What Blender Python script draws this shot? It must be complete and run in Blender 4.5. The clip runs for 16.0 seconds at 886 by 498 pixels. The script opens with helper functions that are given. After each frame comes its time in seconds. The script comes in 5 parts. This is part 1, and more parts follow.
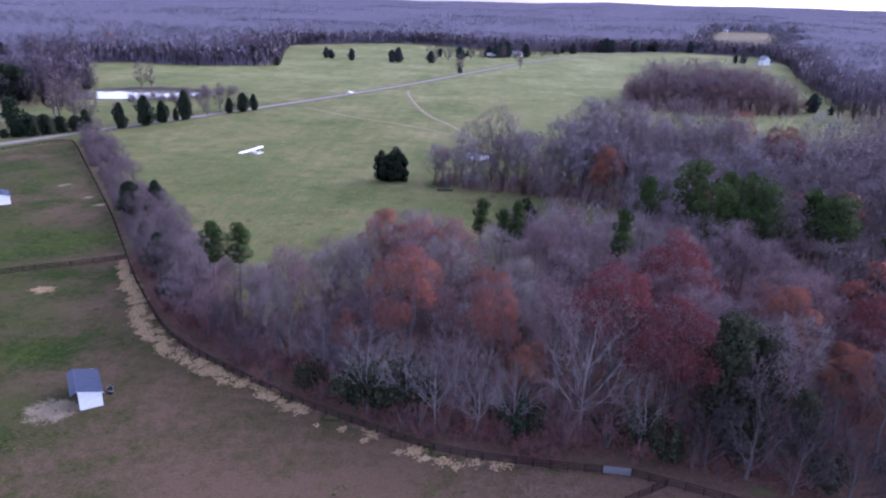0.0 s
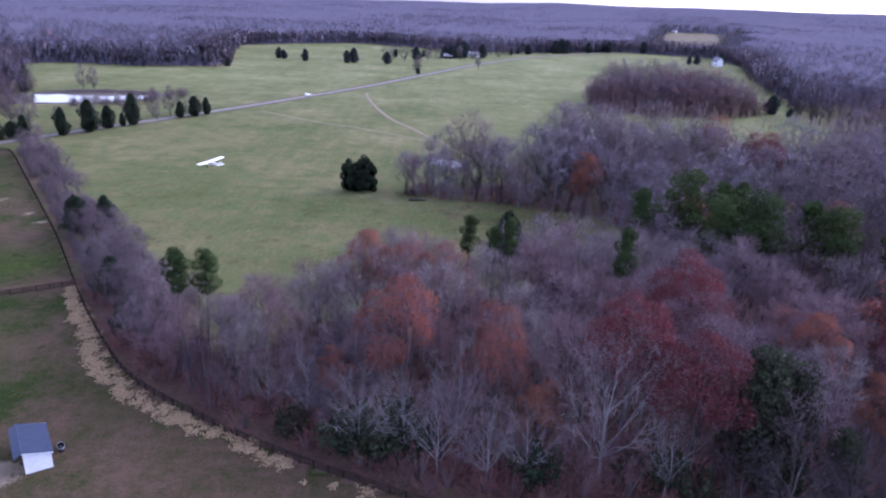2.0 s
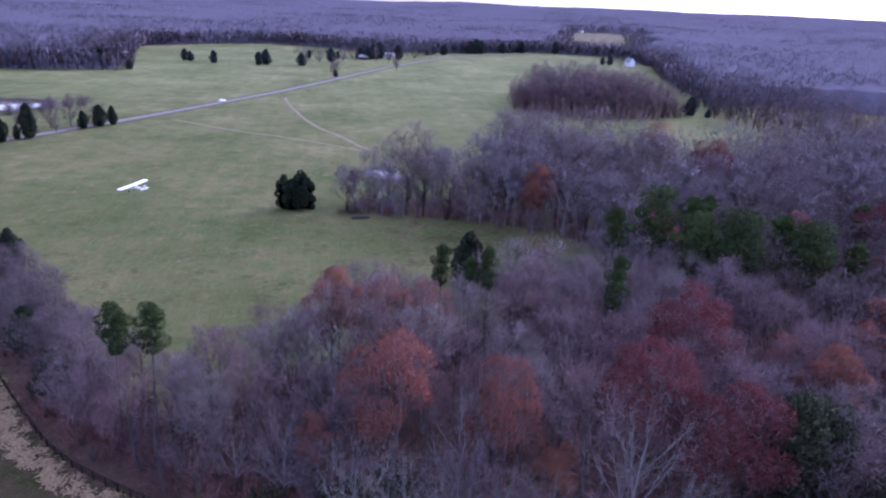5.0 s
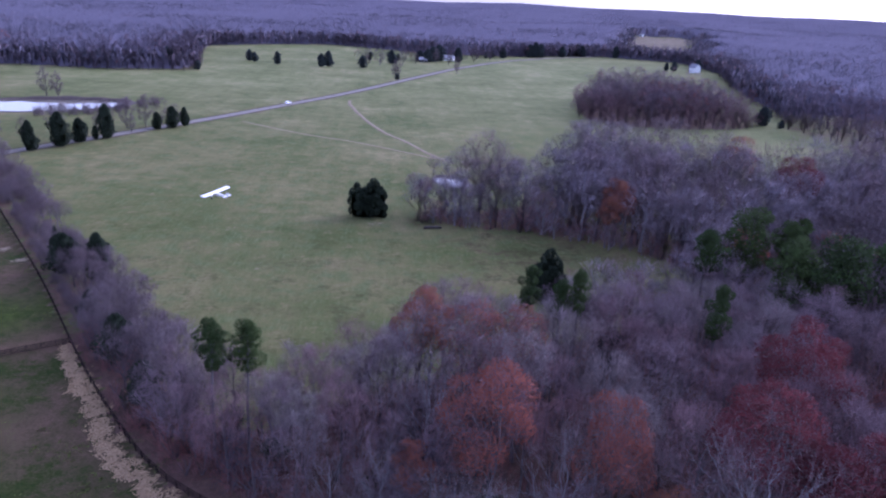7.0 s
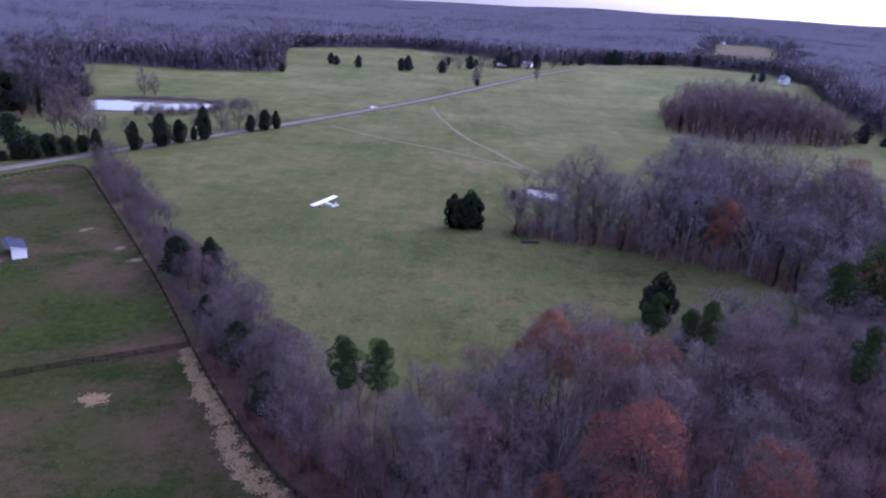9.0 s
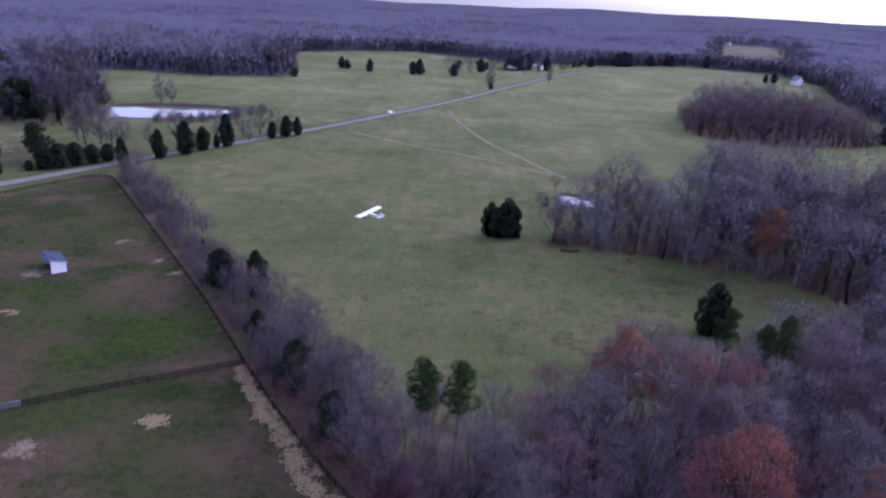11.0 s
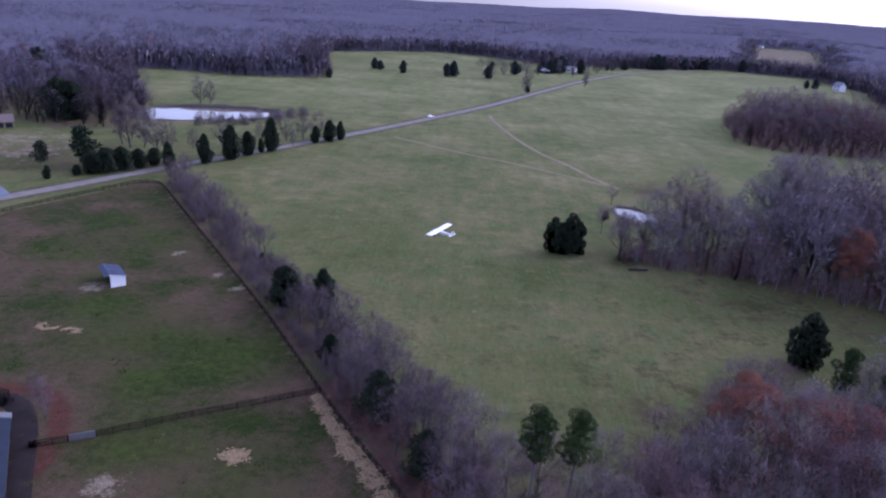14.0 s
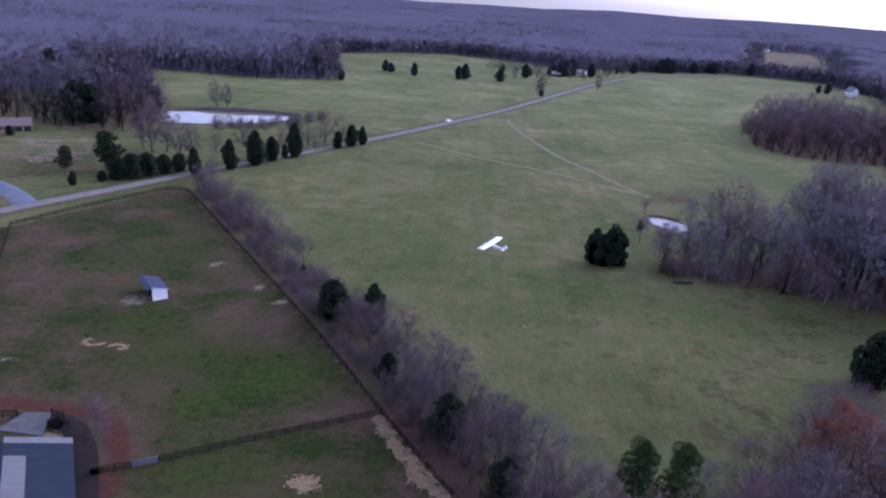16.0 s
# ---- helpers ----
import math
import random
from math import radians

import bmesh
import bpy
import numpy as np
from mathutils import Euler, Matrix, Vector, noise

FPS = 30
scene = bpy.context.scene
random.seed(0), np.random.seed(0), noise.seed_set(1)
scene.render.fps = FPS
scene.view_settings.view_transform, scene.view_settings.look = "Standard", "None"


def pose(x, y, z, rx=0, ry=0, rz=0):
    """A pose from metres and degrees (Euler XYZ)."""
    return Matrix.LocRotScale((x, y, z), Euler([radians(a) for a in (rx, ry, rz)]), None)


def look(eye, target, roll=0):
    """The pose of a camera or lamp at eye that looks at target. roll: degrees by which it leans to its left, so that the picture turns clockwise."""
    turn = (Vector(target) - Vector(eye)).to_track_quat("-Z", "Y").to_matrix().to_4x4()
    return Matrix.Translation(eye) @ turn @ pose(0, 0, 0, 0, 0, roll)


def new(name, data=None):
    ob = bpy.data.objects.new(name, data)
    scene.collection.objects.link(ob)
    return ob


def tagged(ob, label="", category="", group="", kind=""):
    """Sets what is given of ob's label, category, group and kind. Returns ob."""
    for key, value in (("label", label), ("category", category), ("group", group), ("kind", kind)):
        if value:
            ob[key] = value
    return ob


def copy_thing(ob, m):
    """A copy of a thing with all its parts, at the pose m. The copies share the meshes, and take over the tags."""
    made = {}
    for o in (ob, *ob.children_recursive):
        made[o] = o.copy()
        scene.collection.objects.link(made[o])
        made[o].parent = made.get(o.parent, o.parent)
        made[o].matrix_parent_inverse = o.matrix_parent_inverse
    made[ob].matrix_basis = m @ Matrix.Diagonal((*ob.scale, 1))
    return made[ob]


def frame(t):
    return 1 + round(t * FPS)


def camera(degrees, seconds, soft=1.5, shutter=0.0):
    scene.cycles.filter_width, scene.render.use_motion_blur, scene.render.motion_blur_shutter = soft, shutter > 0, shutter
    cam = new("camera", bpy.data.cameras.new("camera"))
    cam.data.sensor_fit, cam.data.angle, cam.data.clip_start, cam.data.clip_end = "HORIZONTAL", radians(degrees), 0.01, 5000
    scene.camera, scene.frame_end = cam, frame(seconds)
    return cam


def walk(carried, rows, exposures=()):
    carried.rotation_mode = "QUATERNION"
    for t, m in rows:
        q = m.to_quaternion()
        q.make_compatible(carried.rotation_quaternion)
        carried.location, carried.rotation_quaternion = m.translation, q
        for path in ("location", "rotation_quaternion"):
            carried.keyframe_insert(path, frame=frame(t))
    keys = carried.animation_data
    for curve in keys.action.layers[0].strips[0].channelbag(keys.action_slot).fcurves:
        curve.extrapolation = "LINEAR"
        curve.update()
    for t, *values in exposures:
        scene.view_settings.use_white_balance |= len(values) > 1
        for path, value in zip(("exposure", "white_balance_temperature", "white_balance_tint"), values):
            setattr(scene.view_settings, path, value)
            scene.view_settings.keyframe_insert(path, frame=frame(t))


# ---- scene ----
cam = camera(64.4, 16.0, soft=2.2)
METRES, EYE, TILT, LEAN, TURN = 94.0, 64.0, -19.5, -1.6, 2.7
ROWS = [
    (0.0, 0.0, 0.0, 0.0, -0.0, -0.4, 0.03),
    (0.5, -0.0149, 0.0304, 0.0116, -0.07, -0.39, -0.12),
    (1.0, -0.0315, 0.0616, 0.023, -0.6, -0.39, -0.08),
    (1.5, -0.0491, 0.0935, 0.0345, -1.89, -0.41, 0.27),
    (2.0, -0.0699, 0.1257, 0.0466, -3.85, -0.48, 0.94),
    (2.5, -0.0911, 0.1572, 0.0595, -4.49, -0.5, 1.11),
    (3.0, -0.109, 0.1881, 0.0717, -5.62, -0.5, 1.52),
    (3.5, -0.1266, 0.2162, 0.0834, -8.34, -0.61, 2.47),
    (6.0, -0.2027, 0.2973, 0.1372, -11.16, -0.9, 2.96),
    (6.5, -0.2229, 0.3064, 0.1467, -8.81, -0.75, 1.97),
    (7.0, -0.2446, 0.3158, 0.1563, -7.14, -0.67, 1.23),
    (7.5, -0.2708, 0.3244, 0.1653, -5.34, -0.58, 0.42),
    (8.0, -0.2981, 0.3324, 0.1739, -3.89, -0.51, -0.23),
    (8.5, -0.3284, 0.3397, 0.1821, -3.1, -0.47, -0.67),
    (9.0, -0.361, 0.3472, 0.1892, -2.26, -0.42, -1.06),
    (11.5, -0.5025, 0.3966, 0.2193, -2.25, -0.29, -0.58),
    (12.0, -0.5213, 0.4105, 0.2277, -2.29, -0.3, -0.54),
    (12.5, -0.5418, 0.4241, 0.2371, -2.11, -0.32, -0.75),
    (13.0, -0.5645, 0.4378, 0.2461, -1.58, -0.37, -1.09),
    (13.5, -0.5903, 0.4513, 0.2543, -1.03, -0.41, -1.42),
    (14.0, -0.6182, 0.4646, 0.262, -0.81, -0.43, -1.61),
    (14.5, -0.6486, 0.4763, 0.2689, -0.88, -0.45, -1.69),
    (15.0, -0.6813, 0.4875, 0.2757, -0.93, -0.43, -1.77),
    (15.5, -0.7152, 0.4979, 0.2833, -0.99, -0.41, -1.83),
    (16.0, -0.7504, 0.5074, 0.2909, -1.03, -0.39, -1.87),
]
walk(cam, [(t, pose(0, 0, EYE, TILT, LEAN, TURN) @ pose(METRES * x, METRES * y, METRES * z, 90 + pitch, roll, yaw)) for t, x, y, z, yaw, pitch, roll in ROWS],
     exposures=[(0.0, 2.11, 5200, 37), (3.5, 1.98, 5100, 40), (7.0, 1.76, 4930, 44), (9.0, 1.53, 5060, 41), (12.5, 1.46, 5070, 40), (16.0, 1.35, 5090, 39)])

# ---- world and light: overcast late afternoon ----
world = bpy.data.worlds.new("overcast_sky")
scene.world = world
world.use_nodes = True
wn = world.node_tree
sky = wn.nodes.new("ShaderNodeTexSky")
sky.sky_type = "NISHITA"
sky.sun_disc = False
sky.sun_elevation, sky.sun_rotation = radians(32), radians(64)
sky.air_density, sky.dust_density, sky.ozone_density = 1.0, 2.0, 3.0
wn.nodes["Background"].inputs["Strength"].default_value = 0.13
veil = wn.nodes.new("ShaderNodeHueSaturation")
veil.inputs["Saturation"].default_value = 0.42
wn.links.new(sky.outputs[0], veil.inputs["Color"])
wn.links.new(veil.outputs[0], wn.nodes["Background"].inputs["Color"])
sun = new("sun", bpy.data.lights.new("sun", "SUN"))
sun.data.energy, sun.data.angle, sun.data.color = 0.5, radians(40), (1.0, 0.93, 0.86)
sun.matrix_world = look((0, 0, 300), (-200, -97, 200))


# ---- materials ----
def nodes_of(name):
    m = bpy.data.materials.new(name)
    m.use_nodes = True
    nt = m.node_tree
    return m, nt, nt.nodes["Principled BSDF"]


def noise_node(nt, scale, detail=3.0, rough=0.55, vec=None):
    n = nt.nodes.new("ShaderNodeTexNoise")
    n.inputs["Scale"].default_value = scale
    n.inputs["Detail"].default_value = detail
    n.inputs["Roughness"].default_value = rough
    if vec is not None:
        nt.links.new(vec, n.inputs["Vector"])
    return n.outputs["Fac"]


def ramp(nt, fac, stops):
    r = nt.nodes.new("ShaderNodeValToRGB")
    el = r.color_ramp.elements
    while len(el) < len(stops):
        el.new(0.5)
    for e, (p, c) in zip(el, stops):
        e.position, e.color = p, (*c, 1) if len(c) == 3 else (c[0], c[0], c[0], 1)
    nt.links.new(fac, r.inputs[0])
    return r.outputs[0]


def mixc(nt, fac, a, b, mode="MIX"):
    n = nt.nodes.new("ShaderNodeMix")
    n.data_type, n.blend_type = "RGBA", mode
    for sock, v in ((n.inputs[0], fac), (n.inputs[6], a), (n.inputs[7], b)):
        if isinstance(v, (int, float)):
            sock.default_value = v
        elif isinstance(v, tuple):
            sock.default_value = (*v, 1)
        else:
            nt.links.new(v, sock)
    return n.outputs[2]


def mathn(nt, op, a, b=0.0, clamp=False):
    n = nt.nodes.new("ShaderNodeMath")
    n.operation, n.use_clamp = op, clamp
    for sock, v in zip(n.inputs, (a, b)):
        if isinstance(v, (int, float)):
            sock.default_value = v
        else:
            nt.links.new(v, sock)
    return n.outputs[0]


def bump(nt, b, height, strength, dist):
    n = nt.nodes.new("ShaderNodeBump")
    n.inputs["Strength"].default_value, n.inputs["Distance"].default_value = strength, dist
    nt.links.new(height, n.inputs["Height"])
    nt.links.new(n.outputs[0], b.inputs["Normal"])


def place(nt):
    return nt.nodes.new("ShaderNodeNewGeometry").outputs["Position"]


def varied(name, stops, rough=0.85, scale=6.0, amount=0.35, island=False, spec=0.04, metal=0.0, relief=0.0, soft=0.0):
    """Colours picked per tree or thing (object random + the 'tint' attribute), with grain on top."""
    m, nt, b = nodes_of(name)
    info = nt.nodes.new("ShaderNodeObjectInfo").outputs["Random"]
    at = nt.nodes.new("ShaderNodeAttribute")
    at.attribute_name = "tint"
    f = mathn(nt, "FRACT", mathn(nt, "ADD", info, at.outputs["Fac"]))
    if island:
        isl = nt.nodes.new("ShaderNodeNewGeometry").outputs["Random Per Island"]
        f = mathn(nt, "FRACT", mathn(nt, "ADD", f, mathn(nt, "MULTIPLY", isl, island)))
    col = ramp(nt, f, stops)
    n = noise_node(nt, scale, 4.0, vec=place(nt))
    col = mixc(nt, amount, col, ramp(nt, n, [(0.3, (0.25,)), (0.7, (1.0,))]), "MULTIPLY")
    nt.links.new(col, b.inputs["Base Color"])
    b.inputs["Roughness"].default_value, b.inputs["Metallic"].default_value = rough, metal
    b.inputs["Specular IOR Level"].default_value = spec
    if relief:
        bump(nt, b, n, 0.6, relief)
    if soft:
        # fine twigs and leaves take the light as the rounded masses that they make up
        at2 = nt.nodes.new("ShaderNodeAttribute")
        at2.attribute_name = "crown"
        turn = nt.nodes.new("ShaderNodeVectorTransform")
        turn.vector_type, turn.convert_from, turn.convert_to = "NORMAL", "OBJECT", "WORLD"
        nt.links.new(at2.outputs["Vector"], turn.inputs[0])
        mass = nt.nodes.new("ShaderNodeVectorMath")
        mass.operation = "MULTIPLY_ADD"
        nt.links.new(turn.outputs[0], mass.inputs[0])
        mass.inputs[1].default_value = (soft,) * 3
        mass.inputs[2].default_value = (0, 0, 0.2 * soft)
        mixed = nt.nodes.new("ShaderNodeVectorMath")
        mixed.operation = "MULTIPLY_ADD"
        nt.links.new(nt.nodes.new("ShaderNodeNewGeometry").outputs["Normal"], mixed.inputs[0])
        mixed.inputs[1].default_value = (1 - soft,) * 3
        nt.links.new(mass.outputs[0], mixed.inputs[2])
        unit = nt.nodes.new("ShaderNodeVectorMath")
        unit.operation = "NORMALIZE"
        nt.links.new(mixed.outputs[0], unit.inputs[0])
        nt.links.new(unit.outputs[0], b.inputs["Normal"])
    return m


def plain(name, colour, rough=0.6, scale=4.0, amount=0.25, metal=0.0, relief=0.0, spec=0.5):
    return varied(name, [(0.0, colour), (1.0, tuple(c * 0.85 for c in colour))], rough, scale, amount, False, spec, metal, relief)


BARK = varied("grey_bark", [(0.0, (0.087, 0.071, 0.072)), (0.5, (0.113, 0.096, 0.096)), (0.8, (0.152, 0.137, 0.137)), (1.0, (0.077, 0.059, 0.057))], 0.9, 3.0, 0.5, relief=0.05)
PALEBARK = varied("pale_bark", [(0.0, (0.200, 0.188, 0.190)), (1.0, (0.270, 0.256, 0.256))], 0.85, 2.0, 0.5, relief=0.04)
TWIG = varied("bare_twigs", [(0.0, (0.168, 0.124, 0.136)), (0.3, (0.212, 0.162, 0.176)), (0.6, (0.192, 0.126, 0.134)), (0.85, (0.228, 0.178, 0.190)), (1.0, (0.184, 0.113, 0.112))], 0.9, 0.6, 0.2, island=0.2, soft=0.55)
BRUSHTWIG = varied("brush_twigs", [(0.0, (0.172, 0.082, 0.077)), (0.4, (0.198, 0.084, 0.074)), (0.8, (0.156, 0.093, 0.092)), (1.0, (0.208, 0.088, 0.066))], 0.9, 0.4, 0.2, island=0.3, soft=0.5)
# filler sheet below the far crowns, distance haze put into its colour
CANOPYSHEET = varied("hazed_canopy_sheet", [(0.0, (0.104, 0.099, 0.127)), (1.0, (0.122, 0.113, 0.142))], 1.0, 0.09, 0.5, relief=3.0, spec=0.0)
# bare twigs shifted towards blue, with some distance haze in the colour
HAZETWIG = varied("hazed_bare_twigs", [(0.0, (0.140, 0.112, 0.136)), (0.4, (0.176, 0.144, 0.174)), (0.8, (0.200, 0.166, 0.200)), (1.0, (0.174, 0.120, 0.134))], 0.9, 0.1, 0.2, island=0.12, soft=0.8)
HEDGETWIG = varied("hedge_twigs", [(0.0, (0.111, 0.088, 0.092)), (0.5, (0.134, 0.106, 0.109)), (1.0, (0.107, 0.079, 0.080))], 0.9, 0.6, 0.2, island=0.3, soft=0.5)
RUST = varied("rust_leaves", [(0.0, (0.220, 0.074, 0.052)), (0.5, (0.250, 0.086, 0.058)), (1.0, (0.190, 0.064, 0.046))], 0.85, 0.8, 0.2, island=0.08, soft=0.85)
MIDTWIG = varied("mauve_grey_twigs", [(0.0, (0.268, 0.232, 0.266)), (0.5, (0.312, 0.272, 0.310)), (1.0, (0.284, 0.226, 0.246))], 0.9, 0.4, 0.2, island=0.08, soft=0.88)
WARMTWIG = varied("warm_mauve_twigs", [(0.0, (0.222, 0.172, 0.190)), (0.5, (0.256, 0.198, 0.216)), (1.0, (0.232, 0.160, 0.166))], 0.9, 0.4, 0.2, island=0.08, soft=0.88)
# dark twigs for the outer woods, lens vignetting put into the colour
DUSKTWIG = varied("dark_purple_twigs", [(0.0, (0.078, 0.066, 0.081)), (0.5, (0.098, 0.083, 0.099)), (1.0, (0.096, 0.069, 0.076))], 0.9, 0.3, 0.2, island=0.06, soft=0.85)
# twigs of the farthest belts, haze painted in as a blue-grey tint
FARHAZETWIG = varied("hazed_far_twigs", [(0.0, (0.130, 0.106, 0.132)), (0.5, (0.152, 0.125, 0.154)), (1.0, (0.150, 0.106, 0.118))], 0.9, 0.1, 0.15, island=0.06, soft=0.9)
PALETWIG = varied("pale_grey_twigs", [(0.0, (0.186, 0.149, 0.146)), (0.5, (0.218, 0.180, 0.174)), (1.0, (0.170, 0.133, 0.127))], 0.9, 0.6, 0.2, island=0.2, soft=0.5)
REDTWIG = varied("reddish_twigs", [(0.0, (0.166, 0.106, 0.113)), (0.5, (0.195, 0.125, 0.129)), (1.0, (0.157, 0.093, 0.096))], 0.9, 0.6, 0.2, island=0.2, soft=0.5)
MAROON = varied("maroon_leaves", [(0.0, (0.128, 0.032, 0.034)), (0.5, (0.156, 0.040, 0.041)), (1.0, (0.104, 0.027, 0.030))], 0.85, 0.8, 0.2, island=0.08, soft=0.85)
ORANGE = varied("orange_leaves", [(0.0, (0.250, 0.094, 0.056)), (0.5, (0.232, 0.084, 0.052)), (1.0, (0.262, 0.110, 0.062))], 0.85, 0.8, 0.2, island=0.08, soft=0.85)
PINE = varied("pine_needles", [(0.0, (0.044, 0.074, 0.022)), (0.5, (0.066, 0.098, 0.030)), (1.0, (0.038, 0.060, 0.022))], 0.8, 1.0, 0.4, island=0.25, soft=0.75)
CEDAR = varied("cedar_leaves", [(0.0, (0.024, 0.034, 0.021)), (0.5, (0.034, 0.046, 0.027)), (1.0, (0.020, 0.029, 0.018))], 0.85, 1.0, 0.4, island=0.25, soft=0.6)
# cedar leaves lightened and greyed, distance haze mixed into the colour
HAZECEDAR = varied("hazed_cedar_leaves", [(0.0, (0.036, 0.046, 0.044)), (0.5, (0.050, 0.062, 0.058)), (1.0, (0.032, 0.041, 0.040))], 0.85, 1.0, 0.4, island=0.2, soft=0.6)
HOLLY = varied("understory_leaves", [(0.0, (0.021, 0.034, 0.020)), (0.5, (0.032, 0.046, 0.025)), (1.0, (0.048, 0.049, 0.028))], 0.7, 1.0, 0.4, island=0.5)
# twigs of the far crowns, tinted blue-purple: painted distance haze
HAZECANOPY = varied("hazed_canopy", [(0.0, (0.076, 0.074, 0.090)), (0.35, (0.138, 0.130, 0.158)), (0.7, (0.192, 0.184, 0.220)), (1.0, (0.184, 0.138, 0.152))], 0.95, 0.02, 0.2, soft=0.9)
FENCEWOOD = varied("brown_fence_boards", [(0.0, (0.018, 0.013, 0.012)), (1.0, (0.029, 0.020, 0.018))], 0.8, 5.0, 0.5, relief=0.01)
GALV = plain("galvanised_gate", (0.208, 0.212, 0.229), 0.45, 3.0, 0.3, 0.4)
WHITEPAINT = plain("white_siding", (0.78, 0.80, 0.80), 0.6, 1.5, 0.18)
BLUEROOF = plain("slate_blue_metal_roof", (0.040, 0.052, 0.090), 0.6, 1.0, 0.3, 0.0, 0.0, 0.25)
FARMROOF = plain("blue_grey_metal_roof", (0.021, 0.029, 0.043), 0.7, 0.5, 0.35, 0.0, 0.0, 0.15)
PALEROOF = plain("pale_metal_sheet", (0.340, 0.340, 0.340), 0.55, 0.8, 0.35)
SKYSHEET = plain("translucent_roof_sheet", (0.135, 0.137, 0.136), 0.6, 0.8, 0.35)
CONCRETE = plain("stained_concrete", (0.098, 0.096, 0.092), 0.9, 0.7, 0.5)
GREYROOF = plain("grey_shingle_roof", (0.20, 0.205, 0.235), 0.8, 1.0, 0.3)
DARKWOOD = plain("dark_timber", (0.041, 0.031, 0.027), 0.85, 4.0, 0.4)
GLASS = plain("dark_window_glass", (0.020, 0.024, 0.027), 0.1, 1.0, 0.1)
SHINGLE = plain("brown_shingle", (0.162, 0.119, 0.105), 0.9, 2.0, 0.4)
TANWALL = plain("tan_brick_wall", (0.204, 0.156, 0.129), 0.85, 4.0, 0.3)
PLANEWHITE = plain("white_aircraft_skin", (0.90, 0.88, 0.84), 0.35, 1.0, 0.06)
RUBBER = plain("black_rubber", (0.014, 0.014, 0.014), 0.8, 4.0, 0.2)
METAL = plain("grey_metal", (0.238, 0.238, 0.245), 0.4, 4.0, 0.2, 0.8)
CARWHITE = plain("white_car_paint", (0.82, 0.82, 0.82), 0.25, 1.0, 0.05)
DIMPINE = varied("dim_pine_needles", [(0.0, (0.046, 0.062, 0.032)), (0.5, (0.064, 0.080, 0.042)), (1.0, (0.054, 0.056, 0.034))], 0.85, 1.0, 0.4, island=0.2, soft=0.75)
TUFT = varied("coarse_grass", [(0.0, (0.056, 0.084, 0.019)), (0.5, (0.087, 0.109, 0.028)), (0.85, (0.117, 0.120, 0.041)), (1.0, (0.170, 0.145, 0.066))], 0.9, 0.2, 0.5, island=0.4)
STRAW = varied("straw_mulch", [(0.0, (0.270, 0.184, 0.096)), (0.5, (0.375, 0.276, 0.156)), (1.0, (0.190, 0.126, 0.068))], 0.95, 3.0, 0.5, island=0.8)


